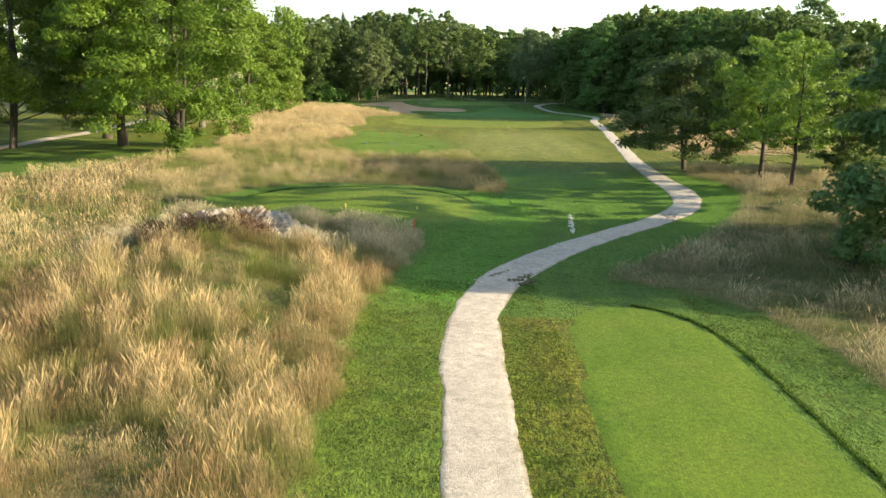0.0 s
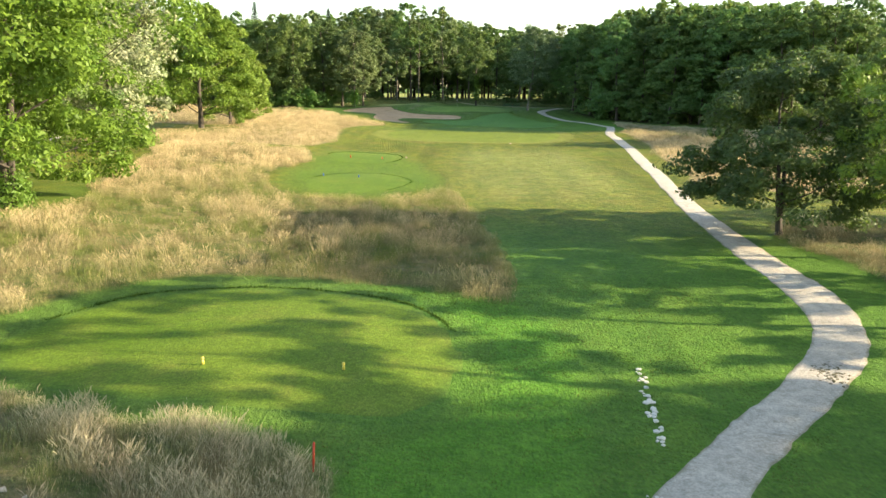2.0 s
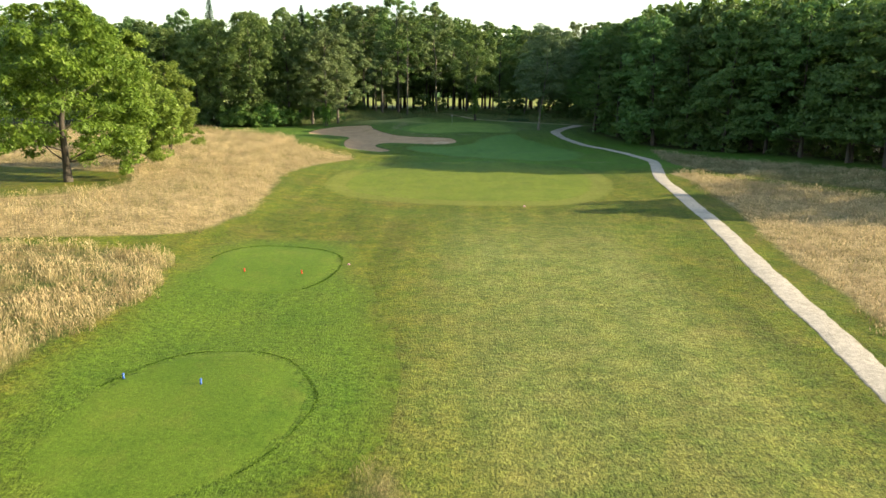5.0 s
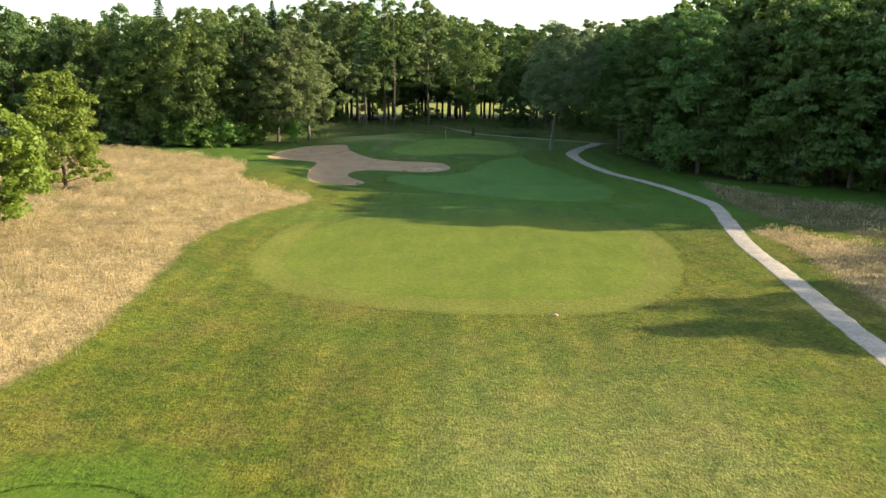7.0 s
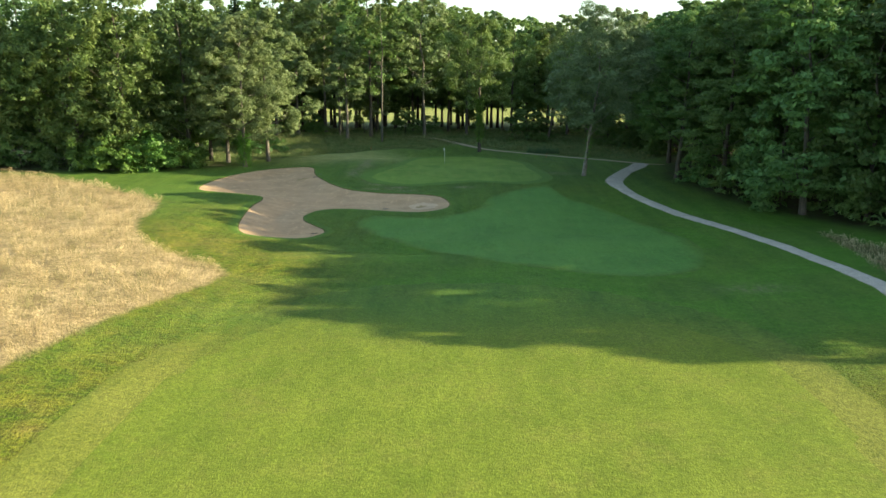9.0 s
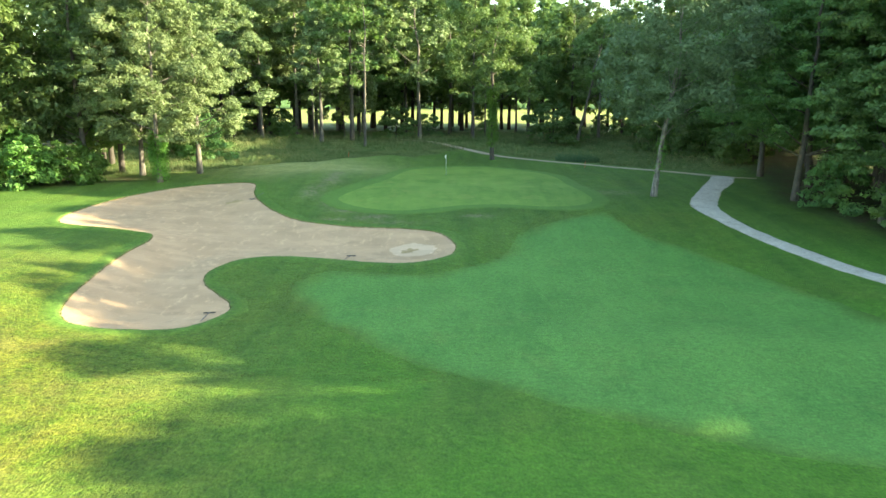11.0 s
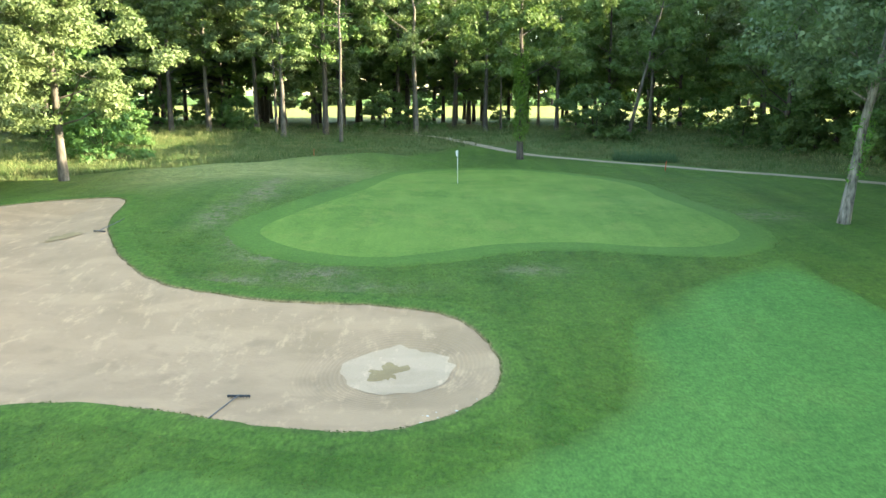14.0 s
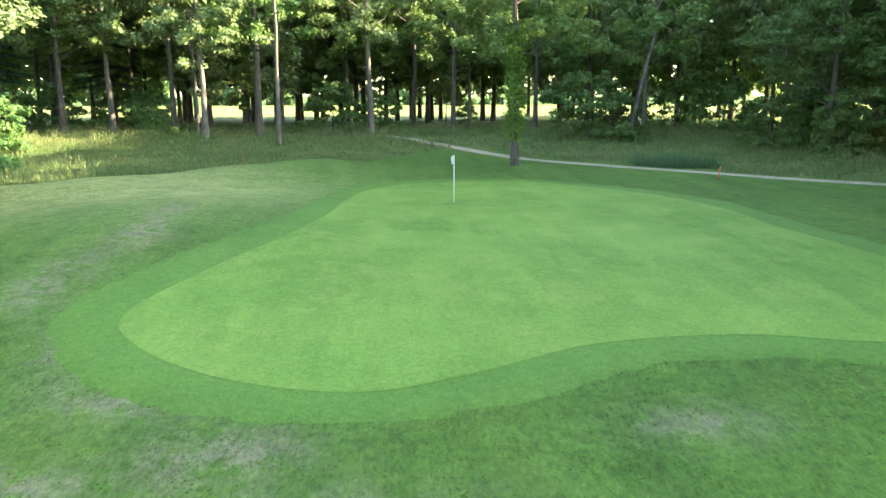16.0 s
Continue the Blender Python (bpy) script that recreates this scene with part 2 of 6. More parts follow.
def grey(nt, fac, lo, hi, a=0.0, b=1.0):
    m = nt.nodes.new("ShaderNodeMapRange")
    for k, v in zip(("From Min", "From Max", "To Min", "To Max"), (lo, hi, a, b)):
        m.inputs[k].default_value = v
    nt.links.new(fac, m.inputs["Value"])
    return m.outputs[0]


def blend(nt, fac, one, two, mode="MIX"):
    m = nt.nodes.new("ShaderNodeMix")
    m.data_type, m.blend_type = "RGBA", mode
    for sock, v in ((m.inputs[0], fac), (m.inputs[6], one), (m.inputs[7], two)):
        if isinstance(v, (int, float)):
            sock.default_value = v
        elif isinstance(v, tuple):
            sock.default_value = (*v, 1)
        else:
            nt.links.new(v, sock)
    return m.outputs[2]


def maths(nt, op, one, two):
    m = nt.nodes.new("ShaderNodeMath")
    m.operation = op
    for sock, v in zip(m.inputs, (one, two)):
        if isinstance(v, (int, float)):
            sock.default_value = v
        else:
            nt.links.new(v, sock)
    return m.outputs[0]


def bump(nt, bsdf, fac, strength, distance):
    b = nt.nodes.new("ShaderNodeBump")
    b.inputs["Strength"].default_value, b.inputs["Distance"].default_value = strength, distance
    nt.links.new(fac, b.inputs["Height"])
    nt.links.new(b.outputs[0], bsdf.inputs["Normal"])


def value(nt, name):
    at = nt.nodes.new("ShaderNodeAttribute")
    at.attribute_name = name
    return at.outputs["Fac"]


def turf_greens(nt):
    """The rough's own green, shared by the ground and by the soft edges of what is mown closer."""
    mid, small = tex(nt, 0.7, 5, 0.7), tex(nt, 3.0, 4, 0.7)
    lush = blend(nt, grey(nt, mid, 0.35, 0.68), (0.066, 0.140, 0.022), (0.096, 0.178, 0.032))
    lush = blend(nt, grey(nt, small, 0.56, 0.74, 0, 0.35), lush, (0.120, 0.198, 0.048))
    lush = blend(nt, grey(nt, tex(nt, 0.33, 4, 0.65), 0.5, 0.66, 0, 0.4), lush, (0.108, 0.178, 0.032))
    dry = blend(nt, grey(nt, mid, 0.40, 0.62), (0.070, 0.115, 0.009), (0.156, 0.162, 0.022))
    dry = blend(nt, grey(nt, small, 0.50, 0.75, 0, 0.5), dry, (0.175, 0.172, 0.034))
    dry = blend(nt, grey(nt, tex(nt, 1.4, 4, 0.7), 0.52, 0.75, 0, 0.5), dry, (0.052, 0.095, 0.009))
    dry = blend(nt, grey(nt, tex(nt, 4.2, 4, 0.8), 0.52, 0.64, 0, 0.6), dry, (0.045, 0.078, 0.008))
    dry = blend(nt, grey(nt, tex(nt, 5.5, 4, 0.8), 0.54, 0.66, 0, 0.35), dry, (0.24, 0.22, 0.065))
    dry = blend(nt, grey(nt, tex(nt, 0.23, 5, 0.7), 0.50, 0.64, 0, 0.55), dry, (0.175, 0.150, 0.042))
    dry = blend(nt, grey(nt, tex(nt, 0.9, 5, 0.75), 0.56, 0.66, 0, 0.55), dry, (0.050, 0.094, 0.012))
    both = blend(nt, maths(nt, "ADD", value(nt, "lush"), grey(nt, tex(nt, 0.12, 3), 0.3, 0.7, -0.25, 0.25)), dry, lush)
    streak = tex(nt, 0.55, 3, 0.6, (1.0, 0.08, 1))
    return blend(nt, 1.0, both, ramp(nt, streak, [(0.34, (0.80, 0.84, 0.85)), (0.66, (1.20, 1.16, 1.1))]), "MULTIPLY")


def grain_on(nt, b, c, scale, low, high, relief, calm=None):
    """Blade grain: dark gaps and pale tips, with relief; calmer where the turf is lush."""
    fine, knots = tex(nt, scale, 3, 0.75, (1, 0.5, 1)), tex(nt, scale * 0.28, 3, 0.7)

    def tones(lo, hi):
        d = ramp(nt, fine, [(0.30, (lo, lo * 1.05, lo)), (0.70, (hi, hi * 0.98, hi * 0.92))])
        e = ramp(nt, knots, [(0.32, (1 - 0.56 * (1 - lo),) * 3), (0.68, (1 + 0.55 * (hi - 1),) * 3)])
        return blend(nt, 1.0, d, e, "MULTIPLY")

    grain = tones(low, high)
    if calm:
        grain = blend(nt, calm, grain, tones(0.66, 1.30))
    c = blend(nt, 1.0, c, grain, "MULTIPLY")
    nt.links.new(c, b.inputs["Base Color"])
    b.inputs["Roughness"].default_value = 0.8
    b.inputs["Specular IOR Level"].default_value = 0.2
    bump(nt, b, maths(nt, "ADD", fine, knots), 1.0, relief)


def mown(name, dark, light, dry, dryness=0.5, grain=14.0, relief=0.03, low=0.42, high=1.58, earth=None):
    """Mown turf: two greens in drifts, dry flecks, and a fine blade grain; its edge fades into the rough."""
    mat, nt, b = nodes_of(name)
    c = blend(nt, grey(nt, tex(nt, 0.22, 3), 0.35, 0.65), dark, light)
    c = blend(nt, grey(nt, tex(nt, 1.6, 4, 0.7), 0.35, 0.7, 0, 0.5), c, light)
    c = blend(nt, grey(nt, tex(nt, 0.5, 5, 0.75), 0.62 - 0.2 * dryness, 0.85 - 0.15 * dryness, 0, 0.8 * dryness), c, dry)
    c = blend(nt, grey(nt, tex(nt, 0.35, 3, 0.6, (3.0, 0.5, 1)), 0.45, 0.7, 0, 0.4), c, tuple(1.2 * k for k in light))
    c = blend(nt, value(nt, "edge"), turf_greens(nt), c)
    if earth:
        c = blend(nt, value(nt, "bare"), c, blend(nt, grey(nt, tex(nt, 2.5, 4, 0.7), 0.4, 0.6), earth, tuple(0.5 * k for k in earth)))
    grain_on(nt, b, c, grain, low, high, relief)
    return mat


def ground_material():
    mat, nt, b = nodes_of("rough_turf")
    mid = tex(nt, 0.7, 5, 0.7)
    c = turf_greens(nt)
    thatch = blend(nt, grey(nt, mid, 0.4, 0.6), (0.075, 0.105, 0.028), (0.20, 0.165, 0.08))
    c = blend(nt, maths(nt, "MULTIPLY", value(nt, "pale"), grey(nt, tex(nt, 0.5, 4, 0.7), 0.3, 0.6, 0.6, 1)), c, blend(nt, grey(nt, mid, 0.35, 0.65), (0.25, 0.295, 0.105), (0.35, 0.375, 0.155)))
    c = blend(nt, value(nt, "tall"), c, thatch)
    c = blend(nt, value(nt, "straw"), c, blend(nt, grey(nt, mid, 0.4, 0.6), (0.27, 0.21, 0.11), (0.43, 0.33, 0.185)))
    wild = blend(nt, grey(nt, mid, 0.38, 0.64), (0.070, 0.130, 0.034), (0.155, 0.180, 0.06))
    c = blend(nt, value(nt, "wild"), c, wild)
    # Lush green that also brightens the turf lying in tree shade
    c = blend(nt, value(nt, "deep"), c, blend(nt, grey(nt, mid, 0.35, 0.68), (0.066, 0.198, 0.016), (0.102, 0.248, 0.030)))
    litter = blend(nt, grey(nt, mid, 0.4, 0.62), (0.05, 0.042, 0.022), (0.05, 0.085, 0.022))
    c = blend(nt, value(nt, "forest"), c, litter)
    c = blend(nt, grey(nt, value(nt, "meadow"), 0, 1), c, (0.27, 0.30, 0.09))
    c = blend(nt, maths(nt, "MULTIPLY", value(nt, "worn"), grey(nt, tex(nt, 1.8, 5, 0.75), 0.40, 0.56)), c, (0.25, 0.21, 0.14))
    grain_on(nt, b, c, 11, 0.40, 1.6, 0.11, grey(nt, value(nt, "lush"), 0, 0.8))
    return mat


def gravel_material(name, light, dark, stain, verge=False, grit=2.5):
    mat, nt, b = nodes_of(name)
    c = blend(nt, grey(nt, tex(nt, 0.6, 5, 0.7), 0.35, 0.65), dark, light)
    c = blend(nt, grey(nt, tex(nt, grit, 5, 0.7), 0.55, 0.72, 0, 0.75), c, stain)
    if verge:
        worn = maths(nt, "ADD", value(nt, "verge"), grey(nt, tex(nt, 1.3, 5, 0.75), 0.3, 0.7, -0.45, 0.45))
        c = blend(nt, grey(nt, worn, 0.55, 1.05, 0, 0.7), c, (0.24, 0.21, 0.12))
    fine = tex(nt, 16, 5, 0.8)
    c = blend(nt, 1.0, c, ramp(nt, fine, [(0.3, (0.62, 0.62, 0.61)), (0.7, (1.22, 1.22, 1.22))]), "MULTIPLY")
    c = blend(nt, 1.0, c, ramp(nt, tex(nt, 3.2, 5, 0.75), [(0.36, (0.80, 0.79, 0.77)), (0.64, (1.10, 1.10, 1.10))]), "MULTIPLY")
    nt.links.new(c, b.inputs["Base Color"])
    b.inputs["Roughness"].default_value = 0.95
    bump(nt, b, fine, 0.8, 0.04)
    return mat


def sand_material(name, light, dark, rake, rings=None):
    mat, nt, b = nodes_of(name)
    c = blend(nt, grey(nt, tex(nt, 0.35, 4, 0.6), 0.35, 0.65), dark, light)
    c = blend(nt, grey(nt, tex(nt, 1.7, 6, 0.75, (1, 0.45, 1)), 0.54, 0.64, 0, 0.75), c, tuple(min(1, 1.3 * k) for k in light))
    c = blend(nt, grey(nt, tex(nt, 0.5, 3, 0.5, (0.5, 1.6, 1)), 0.5, 0.6, 0, 0.5), c, tuple(1.14 * k for k in light))
    c = blend(nt, grey(nt, tex(nt, 0.9, 4, 0.6), 0.55, 0.72, 0, 0.45), c, tuple(0.78 * k for k in dark))
    nt.links.new(c, b.inputs["Base Color"])
    b.inputs["Roughness"].default_value = 0.95
    lines = tex(nt, 9, 2, 0.5, rake)
    if rings:
        co, at, wave = nt.nodes.new("ShaderNodeTexCoord"), nt.nodes.new("ShaderNodeMapping"), nt.nodes.new("ShaderNodeTexWave")
        at.inputs["Location"].default_value = (-rings[0], -rings[1], 0)
        at.inputs["Scale"].default_value = (1, 1, 0)
        nt.links.new(co.outputs["Object"], at.inputs[0])
        nt.links.new(at.outputs[0], wave.inputs[0])
        wave.wave_type, wave.rings_direction = "RINGS", "SPHERICAL"
        wave.inputs["Scale"].default_value, wave.inputs["Distortion"].default_value = 2.4, 1.5
        far = nt.nodes.new("ShaderNodeVectorMath")
        far.operation = "LENGTH"
        nt.links.new(at.outputs[0], far.inputs[0])
        near = grey(nt, far.outputs["Value"], 1.6, 3.4, 1, 0)
        comb = maths(nt, "MULTIPLY", wave.outputs["Fac"], near)
        lines = maths(nt, "ADD", lines, maths(nt, "MULTIPLY", comb, 0.5))
        c = blend(nt, maths(nt, "MULTIPLY", comb, 0.22), c, tuple(0.7 * k for k in dark))
        nt.links.new(c, b.inputs["Base Color"])
    bump(nt, b, maths(nt, "ADD", lines, tex(nt, 2.0, 5, 0.7)), 0.7, 0.05)
    return mat


def leaf_material(name, dark, light, tip, shine=0.35, through=0.35):
    """Leaves that differ one from another, from clump to clump and from tree to tree, and let light through."""
    mat, nt, b = nodes_of(name)
    geo, info = nt.nodes.new("ShaderNodeNewGeometry"), nt.nodes.new("ShaderNodeObjectInfo")
    c = blend(nt, geo.outputs["Random Per Island"], dark, light)
    c = blend(nt, grey(nt, tex(nt, 0.45, 2), 0.45, 0.7, 0, 0.7), c, tip)
    hue = nt.nodes.new("ShaderNodeHueSaturation")
    nt.links.new(grey(nt, info.outputs["Random"], 0, 1, 0.485, 0.515), hue.inputs["Hue"])
    nt.links.new(grey(nt, info.outputs["Random"], 0, 1, 0.8, 1.2), hue.inputs["Value"])
    nt.links.new(c, hue.inputs["Color"])
    nt.links.new(hue.outputs[0], b.inputs["Base Color"])
    b.inputs["Roughness"].default_value = 0.55
    b.inputs["Specular IOR Level"].default_value = shine
    tr = nt.nodes.new("ShaderNodeBsdfTranslucent")
    nt.links.new(blend(nt, 0.5, hue.outputs[0], (0.16, 0.27, 0.045)), tr.inputs[0])
    mx = nt.nodes.new("ShaderNodeMixShader")
    mx.inputs[0].default_value = through
    nt.links.new(b.outputs[0], mx.inputs[1])
    nt.links.new(tr.outputs[0], mx.inputs[2])
    nt.links.new(mx.outputs[0], nt.nodes["Material Output"].inputs[0])
    return mat


def straw_material(name, greenish, straw, rusty):
    """Tall grass: green foot with shade painted in, straw at the head, in drifts of green, straw and rust that follow
    its height.
    """
    mat, nt, b = nodes_of(name)
    geo = nt.nodes.new("ShaderNodeNewGeometry")
    own = geo.outputs["Random Per Island"]
    mixed = maths(nt, "ADD", value(nt, "hue"), grey(nt, own, 0, 1, -0.22, 0.22))
    head = blend(nt, grey(nt, mixed, 0, 1), greenish, straw)
    head = blend(nt, maths(nt, "MULTIPLY", value(nt, "rust"), grey(nt, own, 0.1, 0.6, 0.25, 0.9)), head, rusty)
    head = blend(nt, grey(nt, own, 0.8, 1, 0, 0.6), head, tuple(min(0.85, 1.25 * k) for k in straw))
    # the foot's green is darkened to stand for shade between the blades
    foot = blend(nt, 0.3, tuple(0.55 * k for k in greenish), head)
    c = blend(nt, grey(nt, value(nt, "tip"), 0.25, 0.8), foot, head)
    nt.links.new(c, b.inputs["Base Color"])
    b.inputs["Roughness"].default_value = 0.7
    b.inputs["Specular IOR Level"].default_value = 0.2
    tr = nt.nodes.new("ShaderNodeBsdfTranslucent")
    nt.links.new(c, tr.inputs[0])
    mx = nt.nodes.new("ShaderNodeMixShader")
    mx.inputs[0].default_value = 0.32
    nt.links.new(b.outputs[0], mx.inputs[1])
    nt.links.new(tr.outputs[0], mx.inputs[2])
    nt.links.new(mx.outputs[0], nt.nodes["Material Output"].inputs[0])
    return mat


def bark_material(name, dark, light):
    mat, nt, b = nodes_of(name)
    rough = tex(nt, 5, 5, 0.7, (1, 1, 0.25))
    c = blend(nt, grey(nt, rough, 0.35, 0.65), dark, light)
    c = blend(nt, grey(nt, tex(nt, 1.2, 3), 0.55, 0.7, 0, 0.6), c, tuple(0.5 * (p + q) * k for p, q, k in zip(dark, light, (0.8, 1.1, 0.7))))
    nt.links.new(c, b.inputs["Base Color"])
    b.inputs["Roughness"].default_value = 0.9
    bump(nt, b, rough, 0.8, 0.05)
    return mat


def plain(name, colour, rough=0.5, metal=0.0):
    mat, nt, b = nodes_of(name)
    c = blend(nt, grey(nt, tex(nt, 20, 3), 0.3, 0.7), tuple(0.88 * k for k in colour), colour)
    nt.links.new(c, b.inputs["Base Color"])
    b.inputs["Roughness"].default_value, b.inputs["Metallic"].default_value = rough, metal
    return mat


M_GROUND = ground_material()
M_GREEN = mown("green_turf", (0.088, 0.180, 0.028), (0.160, 0.258, 0.048), (0.29, 0.31, 0.08), 0.65, 26, 0.004, 0.78, 1.22)
M_COLLAR = mown("collar_turf", (0.076, 0.156, 0.026), (0.098, 0.186, 0.034), (0.17, 0.20, 0.06), 0.35, 20, 0.008, 0.78, 1.24)
M_APRON = mown("apron_turf", (0.066, 0.172, 0.036), (0.098, 0.222, 0.048), (0.17, 0.23, 0.06), 0.45, 15, 0.03, 0.70, 1.32)
M_FAIRWAY = mown("fairway_turf", (0.110, 0.163, 0.018), (0.158, 0.203, 0.028), (0.20, 0.185, 0.050), 0.6, 14, 0.03, 0.66, 1.34)
M_SEMI = mown("semi_turf", (0.136, 0.166, 0.025), (0.182, 0.200, 0.040), (0.23, 0.215, 0.07), 0.5, 13, 0.04, 0.6, 1.4)
M_TEE = mown("tee_turf", (0.068, 0.139, 0.013), (0.110, 0.180, 0.020), (0.21, 0.21, 0.046), 0.55, 20, 0.012, 0.62, 1.36)
M_TEE_DRY = mown("dry_tee_turf", (0.076, 0.148, 0.013), (0.120, 0.184, 0.022), (0.225, 0.215, 0.052), 0.6, 18, 0.015, 0.6, 1.4)
M_SURROUND = mown("tee_surround_turf", (0.062, 0.128, 0.012), (0.10, 0.165, 0.018), (0.17, 0.185, 0.045), 0.45, 11, 0.05)
M_PATH = gravel_material("path_gravel", (0.62, 0.565, 0.485), (0.48, 0.435, 0.37), (0.33, 0.295, 0.235), True)
M_WOOD_PATH = gravel_material("trodden_gravel", (0.44, 0.365, 0.27), (0.35, 0.285, 0.205), (0.24, 0.20, 0.135), True)
M_SAND = sand_material("bunker_sand", (0.485, 0.325, 0.188), (0.405, 0.27, 0.152), (0.5, 3, 1), (0.35, 208.9))
M_PALE_SAND = sand_material("dried_silt", (0.57, 0.41, 0.265), (0.51, 0.365, 0.23), (1, 1, 1))
M_WET = sand_material("damp_silt", (0.38, 0.27, 0.13), (0.30, 0.21, 0.10), (1, 1, 1))
M_EARTH = gravel_material("bare_earth", (0.54, 0.485, 0.395), (0.41, 0.365, 0.295), (0.12, 0.10, 0.065), grit=7)
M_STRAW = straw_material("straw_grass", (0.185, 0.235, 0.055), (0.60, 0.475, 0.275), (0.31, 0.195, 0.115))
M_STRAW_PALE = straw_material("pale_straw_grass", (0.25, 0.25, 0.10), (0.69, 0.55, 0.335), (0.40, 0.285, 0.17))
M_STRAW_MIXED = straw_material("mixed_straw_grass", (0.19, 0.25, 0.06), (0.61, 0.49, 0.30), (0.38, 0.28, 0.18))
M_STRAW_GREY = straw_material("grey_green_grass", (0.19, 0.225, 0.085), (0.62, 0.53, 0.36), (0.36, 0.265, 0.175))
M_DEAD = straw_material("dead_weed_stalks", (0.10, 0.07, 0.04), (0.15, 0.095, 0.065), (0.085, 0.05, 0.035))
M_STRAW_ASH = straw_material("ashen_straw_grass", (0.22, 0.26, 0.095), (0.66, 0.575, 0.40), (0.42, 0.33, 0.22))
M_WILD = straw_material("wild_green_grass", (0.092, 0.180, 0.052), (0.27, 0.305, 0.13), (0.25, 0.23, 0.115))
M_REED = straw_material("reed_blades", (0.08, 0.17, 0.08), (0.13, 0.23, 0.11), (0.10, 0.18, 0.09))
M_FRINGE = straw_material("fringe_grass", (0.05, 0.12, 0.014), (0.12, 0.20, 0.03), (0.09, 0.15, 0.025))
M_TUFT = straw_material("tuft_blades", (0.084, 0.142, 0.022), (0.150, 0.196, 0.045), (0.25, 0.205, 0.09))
M_OAK = leaf_material("oak_leaves", (0.086, 0.160, 0.048), (0.158, 0.244, 0.074), (0.205, 0.278, 0.086), 0.35, 0.4)
M_PALE_OAK = leaf_material("pale_oak_leaves", (0.112, 0.160, 0.062), (0.178, 0.238, 0.098), (0.232, 0.286, 0.125), 0.35, 0.3)
M_BRIGHT = leaf_material("bright_leaves", (0.075, 0.142, 0.016), (0.145, 0.23, 0.028), (0.19, 0.275, 0.042), 0.35, 0.4)
M_LIME = leaf_material("light_green_leaves", (0.13, 0.215, 0.035), (0.215, 0.32, 0.055), (0.26, 0.36, 0.07), 0.35, 0.4)
M_DARK = leaf_material("dark_leaves", (0.050, 0.108, 0.038), (0.104, 0.180, 0.060), (0.14, 0.21, 0.072), 0.4, 0.38)
M_LOCUST = leaf_material("locust_leaves", (0.072, 0.158, 0.052), (0.130, 0.240, 0.076), (0.178, 0.285, 0.082), 0.35, 0.4)
M_SILVER = leaf_material("silver_leaves", (0.17, 0.23, 0.09), (0.33, 0.37, 0.22), (0.40, 0.43, 0.30), 0.4, 0.25)
M_LEANING = leaf_material("grey_green_leaves", (0.085, 0.15, 0.075), (0.15, 0.235, 0.12), (0.19, 0.27, 0.14), 0.4, 0.35)
M_SPRUCE = leaf_material("spruce_needles", (0.018, 0.045, 0.025), (0.035, 0.075, 0.04), (0.04, 0.08, 0.04), 0.25, 0.1)
M_IVY = leaf_material("ivy_leaves", (0.05, 0.13, 0.02), (0.10, 0.22, 0.035), (0.15, 0.27, 0.05), 0.5, 0.25)
M_CLIMBER = leaf_material("climbing_ivy_leaves", (0.07, 0.17, 0.025), (0.13, 0.27, 0.04), (0.17, 0.31, 0.05), 0.4, 0.3)
M_BARK = bark_material("oak_bark", (0.04, 0.034, 0.028), (0.125, 0.106, 0.088))
M_MID_BARK = bark_material("mottled_bark", (0.06, 0.052, 0.042), (0.20, 0.175, 0.145))
M_BIRCH = bark_material("patched_bark", (0.035, 0.032, 0.026), (0.30, 0.275, 0.24))
M_DARK_BARK = bark_material("dark_bark", (0.03, 0.025, 0.02), (0.09, 0.075, 0.06))
M_WHITE = plain("white_paint", (0.8, 0.8, 0.78), 0.4)
M_YELLOW = plain("yellow_plastic", (0.75, 0.6, 0.12), 0.4)
M_RED = plain("red_plastic", (0.70, 0.07, 0.03), 0.4)
M_BLUE = plain("blue_plastic", (0.05, 0.16, 0.62), 0.4)
M_PINK = plain("pink_plastic", (0.62, 0.34, 0.40), 0.5)
M_BLACK = plain("dark_rake_plastic", (0.03, 0.035, 0.045), 0.5)
M_HANDLE = plain("grey_handle", (0.12, 0.12, 0.12), 0.5)
M_STONE = plain("pale_stone", (0.7, 0.67, 0.6), 0.9)


# ---- the ground: one sheet ----
def axis(lo, hi, step, far_lo, far_hi):
    mid = list(np.arange(lo, hi + 1e-6, step))
    left, right, k, p, q = [], [], step, lo, hi
    while p > far_lo or q < far_hi:
        k *= 1.25
        if p > far_lo:
            p -= k
            left.append(p)
        if q < far_hi:
            q += k
            right.append(q)
    return np.array(left[::-1] + mid + right)


def lushness(x, y):
    lush = np.maximum(1 - S(58, 74, y), S(154, 172, y) * (1 - 0.5 * S(2, -8, x) * S(194, 180, y)))
    lush = np.maximum(lush, 0.7 * S(13, 19, -x) * S(100, 60, y))
    return lush - 0.75 * G(x, y, -16, 239, 8, 6) - 0.85 * G(x, y, -20, 188, 11, 18) - 1.1 * S(25.8, 25.2, y) * S(0.8, 1.6, x) * S(4.9, 4.1, x) - 0.4 * S(27, 24, y) * S(1.5, 0.5, x)


